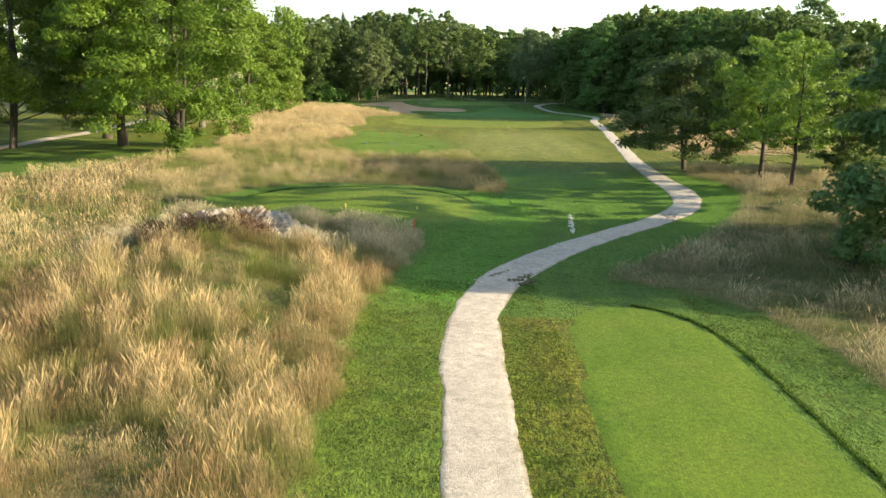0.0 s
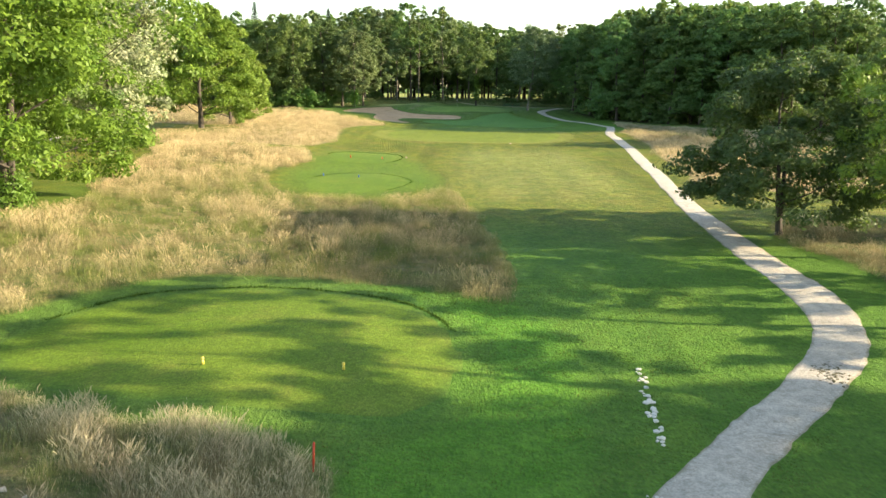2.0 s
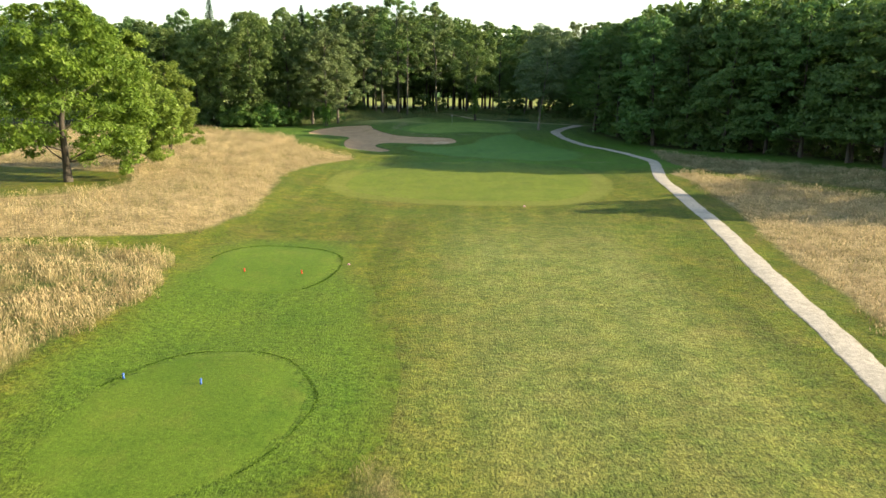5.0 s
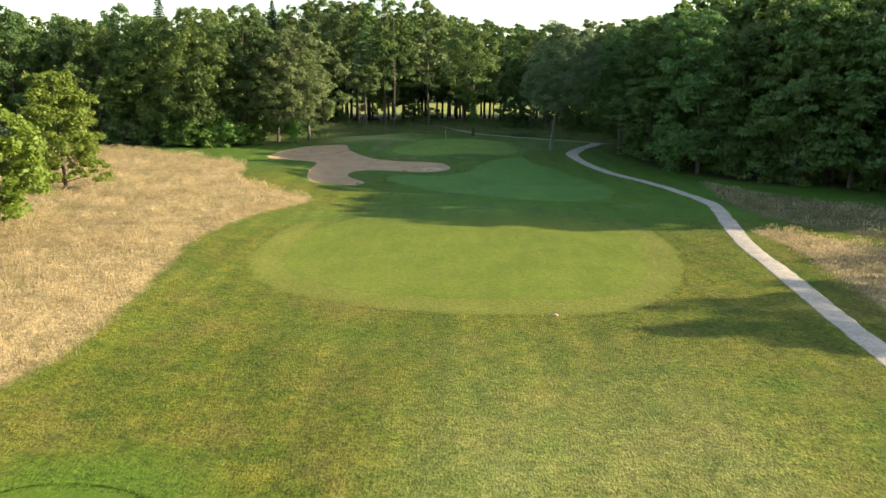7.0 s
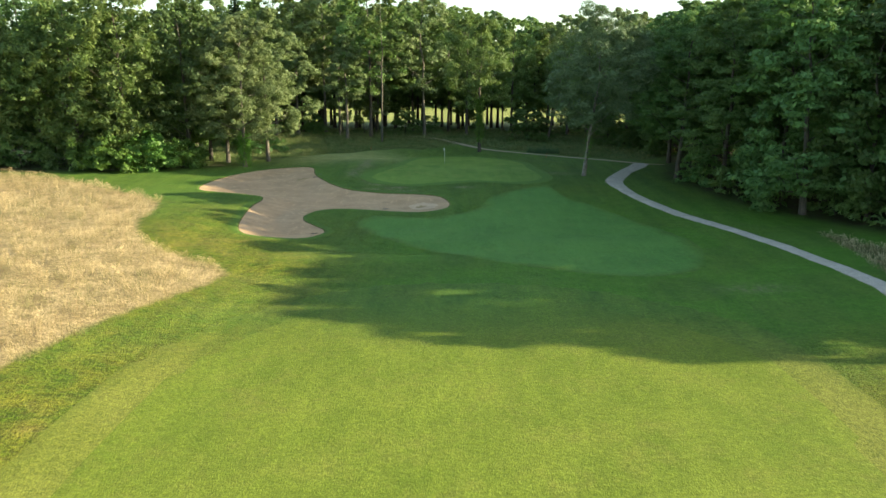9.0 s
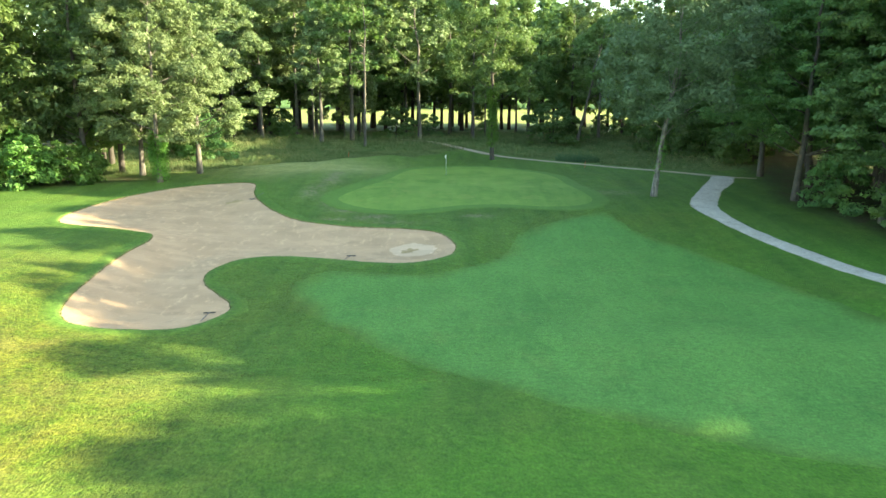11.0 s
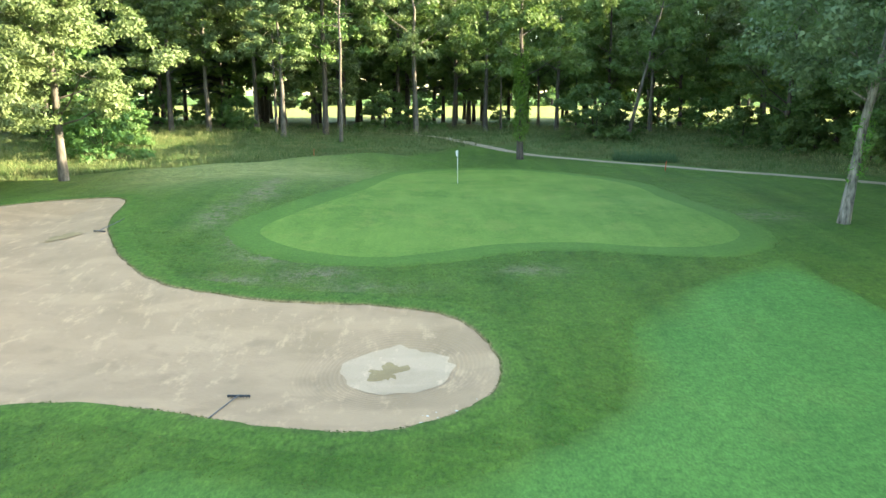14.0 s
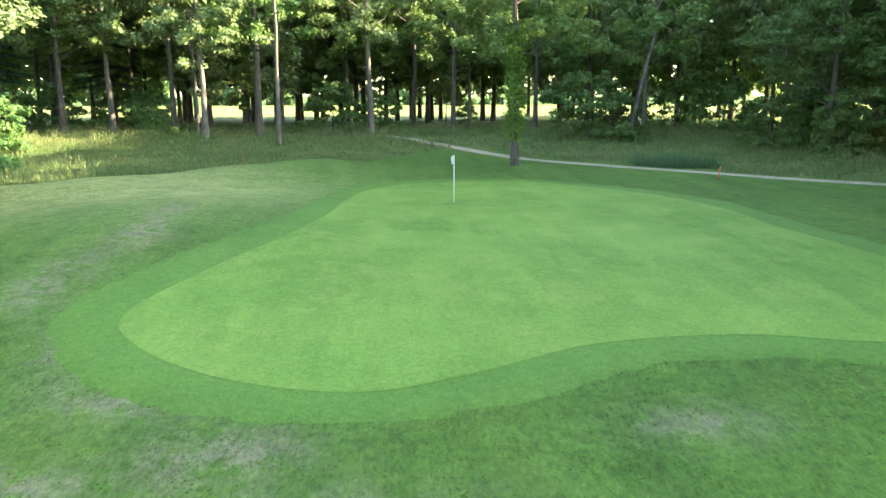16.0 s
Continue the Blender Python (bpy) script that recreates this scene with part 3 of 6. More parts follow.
def build_ground():
    gx, gy = axis(-40, 38, 0.6, -900, 900), axis(6, 250, 0.6, -500, 1400)
    x, y = np.meshgrid(gx, gy)
    x, y = x.ravel(), y.ravel()
    pit = near_outline(BUNKER, x, y, 2)
    z = height(x, y) - 0.75 * S(0.55, -0.3, pit)
    nx, ny = len(gx), len(gy)
    i = np.arange(nx - 1)[None, :] + nx * np.arange(ny - 1)[:, None]
    quads = np.stack([i, i + 1, i + nx + 1, i + nx], -1).reshape(-1, 4)
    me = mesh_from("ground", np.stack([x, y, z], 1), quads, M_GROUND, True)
    tall = np.zeros(len(x))
    for field in (MOUND_GRASS, FIELD_A, FIELD_B, RIGHT_GRASS, RIGHT_FIELD, FAR_STRIP):
        tall = np.maximum(tall, S(0.15, -0.5, near_outline(field, x, y, 1)))
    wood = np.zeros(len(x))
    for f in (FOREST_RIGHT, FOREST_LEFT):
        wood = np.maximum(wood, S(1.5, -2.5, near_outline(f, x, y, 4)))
    attribute(me, "tall", tall)
    attribute(me, "straw", np.maximum(S(0.15, -0.5, near_outline(FIELD_B, x, y, 1)), S(0.15, -0.5, near_outline(RIGHT_FIELD, x, y, 1))))
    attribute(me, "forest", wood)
    attribute(me, "wild", S(0.3, -0.8, near_outline(BACK_GRASS, x, y, 2)))
    attribute(me, "meadow", S(322, 330, y) * (1 - S(476, 484, y)))
    # The lush band's own green, plus brightening painted into turf in tree shade
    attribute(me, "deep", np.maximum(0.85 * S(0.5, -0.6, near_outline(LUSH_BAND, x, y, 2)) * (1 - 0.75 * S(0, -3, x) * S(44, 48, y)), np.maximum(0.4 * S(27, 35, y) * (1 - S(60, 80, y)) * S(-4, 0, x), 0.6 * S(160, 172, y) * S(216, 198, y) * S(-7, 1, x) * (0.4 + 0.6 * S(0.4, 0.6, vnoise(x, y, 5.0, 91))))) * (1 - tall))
    attribute(me, "lush", lushness(x, y))
    attribute(me, "pale", np.clip(1.15 * G(x, y, -13, 241, 9, 8) + 0.36 * S(66, 92, y) * (1 - S(112, 138, y)) * S(-2, 6, x) * (1 - S(14, 20, x)), 0, 0.9))
    worn = sum(k * G(x, y, px, py, rx, ry) for px, py, rx, ry, k in ((-7.2, 221, 1.0, 1.6, 0.8), (-6.5, 215.5, 2.0, 0.5, 0.8), (-8.6, 232, 0.8, 2.2, 0.7), (-5.4, 218.2, 1.6, 0.8, 0.8), (-3.2, 216.2, 1.3, 0.7, 0.9), (5.1, 216.6, 1.3, 0.6, 0.7), (-9.6, 224.5, 0.9, 2.2, 0.8), (-8.4, 228.5, 0.9, 1.6, 0.7), (18.2, 226, 2.0, 1.2, 0.5), (24.5, 175, 2.2, 1.0, 0.6), (-1.5, 214.6, 2.4, 0.6, 0.5)))
    attribute(me, "worn", np.clip(worn, 0, 1))
    return tagged(new("ground", me), "gently rolling mown rough turf of the golf course", "ground", kind="structure")


build_ground()


def patch(name, poly, mat, lift, step, label, category, rise=None, soft=0.0, fade=None):
    """A piece of mown turf or sand within an outline, laid on the land."""
    from mathutils.geometry import delaunay_2d_cdt
    lo, hi = poly.min(0), poly.max(0)
    gx, gy = np.meshgrid(np.arange(lo[0], hi[0], step), np.arange(lo[1], hi[1], step))
    gx, gy = gx.ravel(), gy.ravel()
    keep = outside_by(poly, gx, gy) < -0.35 * step
    pts = np.concatenate([poly, np.stack([gx[keep], gy[keep]], 1)])
    n = len(poly)
    out = delaunay_2d_cdt([Vector(p) for p in pts], [(k, (k + 1) % n) for k in range(n)], [], 1, 1e-5)
    v = np.array([(p.x, p.y) for p in out[0]])
    z = height(v[:, 0], v[:, 1]) + lift
    rim = outside_by(poly, v[:, 0], v[:, 1])
    if soft:
        z = z - 0.04 * S(-0.22 * soft, 0, rim)
    if rise is not None:
        z = z + rise(v[:, 0], v[:, 1])
    me = mesh_from(name, np.column_stack([v, z]), np.array([f for f in out[2] if len(f) == 3]), mat, True)
    attribute(me, "edge", S(0, -soft, rim + 0.7 * soft * (vnoise(v[:, 0], v[:, 1], 1.3 * soft, 9) - 0.5) * S(0, -0.3, rim)) if soft else np.ones(len(v)))
    if fade:
        me.attributes["edge"].data.foreach_set("value", (S(0, -soft, rim) * fade(v[:, 1])).astype(np.float32))
    attribute(me, "lush", lushness(v[:, 0], v[:, 1]))
    return tagged(new(name, me), label, category, kind="structure")


def ribbon(name, points, width, mat, label, seed, rag=0.15):
    """A gravel path with a low crown and ragged edges."""
    c = spline([p[:2] for p in points], 40, False)
    w = np.interp(np.linspace(0, 1, len(c)), np.linspace(0, 1, len(points)), [p[2] if len(p) > 2 else width for p in points])
    d = np.gradient(c, axis=0)
    d /= np.linalg.norm(d, axis=1)[:, None]
    nrm = np.stack([d[:, 1], -d[:, 0]], 1)
    rng = np.random.default_rng(seed)
    rows = []
    across = np.array([-1.0, -0.93, -0.78, -0.2, 0.2, 0.78, 0.93, 1.0])
    run = np.cumsum(np.r_[0, np.linalg.norm(np.diff(c, axis=0), axis=1)])
    for s, a in enumerate(across):
        edge = sum(k * rag * (vnoise(run, run * 0 + 37 * np.sign(a) * q, q, seed) - 0.5) for q, k in ((2.3, 0.7), (0.9, 0.7), (0.35, 0.4)))
        off = a * w / 2 + np.sign(a) * edge * (abs(a) > 0.9)
        p = c + nrm * off[:, None]
        z = height(p[:, 0], p[:, 1]) + (0.012 + 0.03 * (1 - a * a) if abs(a) < 0.99 else -0.012)
        rows.append(np.column_stack([p, z]))
    v = np.stack(rows, 1).reshape(-1, 3)
    k = len(across)
    i = np.arange(len(c) - 1)[:, None] * k + np.arange(k - 1)[None, :]
    f = np.stack([i, i + 1, i + k + 1, i + k], -1).reshape(-1, 4)
    me = mesh_from(name, v, f, mat, True)
    attribute(me, "verge", np.tile((1, 0.9, 0.25, 0.1, 0.1, 0.25, 0.9, 1), len(c)))
    return tagged(new(name, me), label, "path", kind="structure")


PATH_LINE = [(1.35, -9, 1.9), (1.2, 4, 1.9), (1.0, 13.6, 1.85), (0.9, 18.6, 1.95), (0.92, 23, 2.05), (1.1, 25.5, 1.8), (1.65, 28.5, 1.9), (2.75, 31.6, 2.1), (4.4, 34.6, 2.1), (6.5, 37.8, 1.9), (9.3, 41.4, 1.75), (12.3, 44.7, 1.75), (15.1, 48.1, 1.85), (16.6, 51.3, 2.0), (17.1, 54.8, 2.1), (17.25, 60, 2.0), (18.0, 69, 1.75), (18.65, 75, 1.65), (19.3, 80, 1.6), (20.3, 86.5, 1.6), (21.7, 95.8, 1.65), (23.7, 110, 1.65), (26.1, 126, 1.65), (27, 134, 1.65), (27.9, 142.3, 1.65), (28.9, 153.3, 1.6), (29.9, 159, 1.65), (31.5, 166.1, 1.75), (33.1, 174, 1.6), (33.1, 180, 1.6), (32.3, 185.5, 1.55), (31, 191.5, 1.5), (29.2, 198.5, 1.5), (27.2, 204.7, 1.5), (25.5, 210.8, 1.5), (24.55, 215.3, 1.6), (24.3, 219, 2.2), (25, 222, 2.4), (27.3, 227.2, 2.1), (30.2, 233, 2.6), (32.4, 238, 2.4)]
ribbon("path", PATH_LINE,
       1.7, M_PATH, "pale crushed-limestone cart path with ragged edges", 5)
ribbon("path_branch", [(35.3, 236.4, 0.5), (32.5, 237.6, 1.4), (30.4, 239.6, 1.5), (27, 243.8, 1.3), (24, 246.6, 1.2), (19.7, 250.6, 1.2), (14.9, 255.4, 1.2), (11, 260, 1.2), (5.5, 268, 1.2), (-0.8, 277, 1.2), (-6, 283, 1.0)], 1.3, M_WOOD_PATH, "narrow pale gravel path along the wood", 6)
ribbon("path_side", [(-36, 50), (-38.6, 58), (-40.4, 66), (-41.6, 77), (-44, 94), (-50, 120)], 1.8, M_PATH, "pale gravel path beyond the lawn trees", 7)

patch("tee_surround", TEE_SURROUND, M_SURROUND, 0.008, 0.6, "lush mown turf round the forward tees", "lawn", soft=3.5)
patch("tee_near", TEE_NEAR, M_TEE, 0.006, 0.4, "closely mown bright green tee box", "tee", soft=0.12)
patch("tee_middle", TEE_MIDDLE, M_TEE_DRY, 0.014, 0.5, "closely mown tee box behind the grass mound", "tee", soft=0.7)
patch("tee_forward", TEE_FORWARD, M_TEE, 0.016, 0.5, "round closely mown forward tee box", "tee", soft=0.25)
patch("tee_front", TEE_FRONT, M_TEE, 0.016, 0.5, "round closely mown front tee box", "tee", soft=0.25)
patch("fairway", FAIRWAY, M_SEMI, 0.008, 0.7, "sunlit semi-rough round the fairway", "fairway", soft=1.2, fade=lambda y: 1 - S(156, 168, y))
patch("fairway_inner", FAIRWAY_CORE, M_FAIRWAY, 0.016, 0.7, "closely mown sunlit fairway", "fairway", soft=0.5, fade=lambda y: 1 - S(161, 173, y))
patch("apron", APRON, M_APRON, 0.008, 0.5, "mown green approach in front of the putting green", "fairway", soft=1.8)
patch("green_collar", COLLAR, M_COLLAR, 0.016, 0.4, "mown collar round the putting green", "green", soft=1.0)
patch("putting_green", GREEN, M_GREEN, 0.024, 0.4, "smooth closely mown putting green", "green")


def sand_floor(x, y):
    d = outside_by(BUNKER, x, y)
    return -0.11 - 0.36 * S(0, -3.5, d) + 0.05 * (vnoise(x, y, 1.3, 8) - 0.5) + 0.06 * S(-0.9, 0, d)


patch("bunker", BUNKER, M_SAND, 0.0, 0.4, "large raked sand bunker of pale tan sand", "bunker", sand_floor)


def bunker_lip():
    """The turf edge that rolls over into the sand."""
    fine = spline([tuple(p) for p in BUNKER], 4)
    d = np.roll(fine, -1, 0) - np.roll(fine, 1, 0)
    d /= np.linalg.norm(d, axis=1)[:, None] + 1e-9
    out = np.stack([-d[:, 1], d[:, 0]], 1)
    if outside_by(BUNKER, *(fine + 0.3 * out)[:1].T)[0] < 0:
        out = -out
    rows = []
    run = np.arange(len(fine))
    wob = 0.10 * (vnoise(run, run * 0, 2.2, 4) - 0.5)
    for off, dz in ((1.3, -0.03), (0.8, 0.015), (0.35, 0.035), (0.05, 0.03), (-0.05, -0.03), (-0.02, -0.3)):
        p = fine + out * (off + (wob if off < 0.4 else 0 * wob))[:, None]
        rows.append(np.column_stack([p, height(p[:, 0], p[:, 1]) + dz]))
    v = np.stack(rows, 1).reshape(-1, 3)
    m, k = len(fine), 6
    i = np.arange(m)[:, None] * k + np.arange(k - 1)[None, :]
    j = ((np.arange(m) + 1) % m)[:, None] * k + np.arange(k - 1)[None, :]
    f = np.stack([i, i + 1, j + 1, j], -1).reshape(-1, 4)
    me = mesh_from("bunker_lip", v, f, M_LIP, True)
    attribute(me, "edge", np.tile((0, 0.3, 0.9, 1, 1, 1), m))
    attribute(me, "bare", np.tile((0, 0, 0, 0.1, 0.9, 1), m))
    attribute(me, "lush", lushness(v[:, 0], v[:, 1]))
    tagged(new("bunker_lip", me), "turf edge rolling over into the sand bunker", "turf", kind="structure")


M_LIP = mown("rough_lip_turf", (0.052, 0.122, 0.018), (0.088, 0.172, 0.027), (0.2, 0.2, 0.07), 0.4, 10, 0.05, 0.6, 1.36, earth=(0.36, 0.25, 0.15))
bunker_lip()


# ---- trees ----
def tube(verts, faces, pts, radii, sides):
    pts = np.array(pts, float)
    base = len(verts)
    for k, (p, r) in enumerate(zip(pts, radii)):
        t = pts[min(k + 1, len(pts) - 1)] - pts[max(k - 1, 0)]
        t /= np.linalg.norm(t) + 1e-9
        u = np.cross(t, (0.31, 0.9, 0.17))
        u /= np.linalg.norm(u) + 1e-9
        w = np.cross(t, u)
        for s in range(sides):
            ang = 2 * math.pi * s / sides
            verts.append(p + r * (math.cos(ang) * u + math.sin(ang) * w))
    for k in range(len(pts) - 1):
        for s in range(sides):
            a, b = base + k * sides + s, base + k * sides + (s + 1) % sides
            faces.append((a, b, b + sides, a + sides))


def leaves(rng, centres, spread, count, size, flat=0.65, droop=0.0, hub=None):
    """Leaf sprays over the outer side of clumps; returns vertices and triangles."""
    centres = np.asarray(centres)
    pick = rng.integers(0, len(centres), count)
    off = rng.normal(size=(count, 3))
    if hub is not None:
        away = centres[pick] - hub
        off += 0.45 * away / (np.linalg.norm(away, axis=1)[:, None] + 1e-6)
    off[:, 2] += 0.25
    off /= np.linalg.norm(off, axis=1)[:, None]
    deep = 0.35 + 0.65 * rng.random(count) ** 0.6 + 0.35 * (rng.random(count) < 0.12) * rng.random(count)
    wide = 0.7 + 0.65 * rng.random((len(centres), 3))
    r = np.asarray(spread)[pick][:, None]
    pos = centres[pick] + off * deep[:, None] * wide[pick] * r * np.array((1, 1, flat))
    if droop:
        pos[:, 2] -= droop * r[:, 0] * (off[:, 0] ** 2 + off[:, 1] ** 2)
    nrm = off * 0.9 + rng.normal(size=(count, 3)) * 0.55 + np.array((0, 0, 0.45))
    nrm /= np.linalg.norm(nrm, axis=1)[:, None]
    t = np.cross(nrm, rng.normal(size=(count, 3)))
    t /= np.linalg.norm(t, axis=1)[:, None]
    b = np.cross(nrm, t)
    s = size * (0.5 + 1.0 * rng.random(count) ** 1.4)[:, None]
    skew = 0.5 * (rng.random(count) - 0.5)[:, None]
    v = np.stack([pos - t * s * 0.5 + b * s * 0.30, pos + t * s * 0.6 + b * s * skew - nrm * s * 0.12, pos - t * s * 0.3 - b * s * 0.34], 1)
    return v.reshape(-1, 3), np.arange(count * 3).reshape(-1, 3)


PROFILES = {
    "round": lambda u: np.sqrt(np.clip(1 - (2 * u - 0.9) ** 2 / 1.25, 0.02, 1)),
    "tall": lambda u: np.clip(np.sin(np.pi * np.clip(0.16 + 0.80 * u, 0, 1)) ** 0.6, 0.05, 1),
    "broad": lambda u: np.sqrt(np.clip(1 - (u - 0.2) ** 2 / 0.68, 0.03, 1)),
    "wall": lambda u: np.clip(1.1 - 0.75 * u ** 2.2, 0.1, 1),
}


def tree_meshes(seed, tall, bare, radius, profile, clumps, count, size, bark, leaf, girth, lean=0.0, stems=1, clump=0.24, spare=0, flat=0.6, lobe=0.30):
    """Trunk with limbs that end in lobes; each lobe is a cluster of leaf clumps with gaps between."""
    rng = np.random.default_rng(seed)
    v, f, ends, spread = [], [], [], []
    lines, per = [], 8
    for stem in range(stems):
        ang = rng.random() * 6.28 * (stems > 1)
        tilt = lean if stems == 1 else 0.12 + 0.12 * rng.random()
        dirn = np.array((math.cos(ang), math.sin(ang), 0)) * tilt
        g = girth if stems == 1 else girth * 0.7
        hs = np.linspace(0, tall * 0.92, 9)
        line = [np.array((0.0, 0, -0.3))] + [dirn * h * (1 if stems == 1 else min(1, 1.2 - h / tall * 0.7)) + np.array((*(0.012 * tall * rng.normal(size=2) * (h / tall)), h)) for h in hs]
        tube(v, f, line, [g * 1.5] + [g * (1.25 if k == 0 else 1.0) * (1 - 0.9 * h / (tall * 0.95)) for k, h in enumerate(hs)], 8)
        lines.append((np.array([-0.3, *hs]), np.array(line), g))
    n = max(5, int(0.6 * clumps) // per)
    for k in range(int(0.5 * clumps)):
        hs, line, g = lines[k % stems]
        u = rng.random() ** (1.0 if profile == "wall" else 0.9)
        h, th = bare * 0.9 + (tall - bare) * u * 0.97, 6.28 * rng.random()
        reach = radius * float(PROFILES[profile](u)) * (0.3 + 0.68 * rng.random() ** 0.5)
        ends.append(np.array((np.interp(h, hs, line[:, 0]) + reach * math.cos(th), np.interp(h, hs, line[:, 1]) + reach * math.sin(th), h)))
        spread.append(radius * clump * 1.1 * (0.6 + 0.7 * rng.random()) * (0.5 + 0.5 * float(PROFILES[profile](u))))
    for k in range(n):
        hs, line, g = lines[k % stems]
        u = (k + 0.25 + 0.5 * rng.random()) / n
        h = bare + (tall - bare) * u * 0.93
        prof = float(PROFILES[profile](u))
        reach = radius * prof * (0.5 + 0.38 * rng.random())
        th = 2.4 * k + 0.7 * rng.normal()
        axis_at = np.array([np.interp(h, hs, line[:, i]) for i in range(2)])
        out = np.array((math.cos(th), math.sin(th), 0.0))
        heart = np.array((*axis_at, h)) + out * reach
        size_of = radius * lobe * 1.3 * (0.65 + 0.6 * rng.random()) * (0.55 + 0.45 * prof)
        h0 = max(min(bare * 0.8, h * 0.8), h - 0.75 * reach * (0.6 + 0.5 * rng.random()))
        start = np.array([np.interp(h0, hs, line[:, i]) for i in range(3)])
        r0 = max(0.03, 0.26 * g * (1 - h0 / tall) + 0.02)
        tube(v, f, [start, start * 0.5 + heart * 0.5 + np.array((0, 0, -0.06 * reach)), heart], [r0, r0 * 0.6, r0 * 0.3], 4)
        for c in range(per):
            d = rng.normal(size=3) + 0.75 * out + np.array((0, 0, 0.3))
            d /= np.linalg.norm(d)
            end = heart + d * size_of * (0.55 + 0.55 * rng.random()) * np.array((1, 1, 0.85 if flat > 0.4 else 0.6))
            ends.append(end)
            spread.append(radius * clump * 1.15 * (0.6 + 0.6 * rng.random()) * (0.6 + 0.4 * prof))
            if count > 16000 and c % 2:
                tube(v, f, [heart, (heart + end) / 2 + np.array((0, 0, 0.05)), end], [r0 * 0.3, r0 * 0.2, 0.008], 3)
        ends.append(np.array((*axis_at, h)) + out * reach * 0.35)
        spread.append(radius * clump * 1.2)
    for c in range(spare):
        h = bare * (0.45 + 0.55 * rng.random())
        th = rng.random() * 6.28
        tube(v, f, [(0, 0, h), (0.6 * math.cos(th), 0.6 * math.sin(th), h + 0.15), (1.5 * math.cos(th), 1.5 * math.sin(th), h + 0.1)], [0.05, 0.035, 0.01], 4)
    lv, lf = leaves(rng, ends, spread, count, size, flat, 0.15, np.array((0, 0, bare + 0.4 * (tall - bare))))
    return mesh_from("trunk", v, f, bark, True), mesh_from("crown", lv, lf, leaf)


def spruce_meshes(seed, tall, bare, radius, bark, leaf):
    """A straight stem with whorls of drooping branches, each a fan of needle sprays."""
    rng = np.random.default_rng(seed)
    v, f, lv = [], [], []
    tube(v, f, [(0, 0, h) for h in np.linspace(-0.3, tall, 8)], [0.34 * (1 - 0.97 * k / 7) for k in range(8)], 7)
    h = bare
    while h < tall - 0.3:
        reach = radius * (1 - (h - bare) / (tall - bare)) ** 0.85 + 0.22
        arms = 9 if reach > 1 else 6
        first = 6.28 * rng.random()
        for k in range(arms):
            th = first + 6.28 * (k + 0.3 * rng.normal()) / arms
            out = np.array((math.cos(th), math.sin(th), 0))
            side = np.array((-out[1], out[0], 0))
            far = reach * (0.75 + 0.4 * rng.random())
            for q in range(5):
                a = far * (q + 0.4) / 5
                p = np.array((0, 0, h)) + out * a + np.array((0, 0, -0.28 * a + 0.02 * a * a))
                for w in (-1, 1):
                    tip = p + out * 0.42 * far * 0.5 + side * w * (0.26 + 0.22 * (far - a)) * (0.8 + 0.5 * rng.random()) - np.array((0, 0, 0.18 + 0.2 * rng.random()))
                    lv += [p - out * (0.1 + 0.14 * far) + np.array((0, 0, 0.1)), p + out * (0.1 + 0.2 * far), tip]
        h += 0.38 + 0.022 * (tall - h)
    return mesh_from("trunk", v, f, bark, True), mesh_from("crown", lv, np.arange(len(lv)).reshape(-1, 3), leaf)


TREES = {}


def tree(kind, name, label, x, y, scale=1.0, turn=0.0, group="", category="tree", sink=0.1, stretch=1.0):
    """A tree of a kind in RECIPES, planted on the land."""
    m = pose(x, y, float(height(x, y)) - sink, 0, 0, turn) @ Matrix.Diagonal((scale, scale, scale * stretch, 1))
    if kind not in TREES:
        TREES[kind] = (spruce_meshes if kind == "spruce" else tree_meshes)(**RECIPES[kind])
    root = new(name)
    root.matrix_world = m
    for n, me in zip(("trunk", "crown"), TREES[kind]):
        ob = new(n, me)
        ob.parent = root
    return tagged(root, label, category, group)


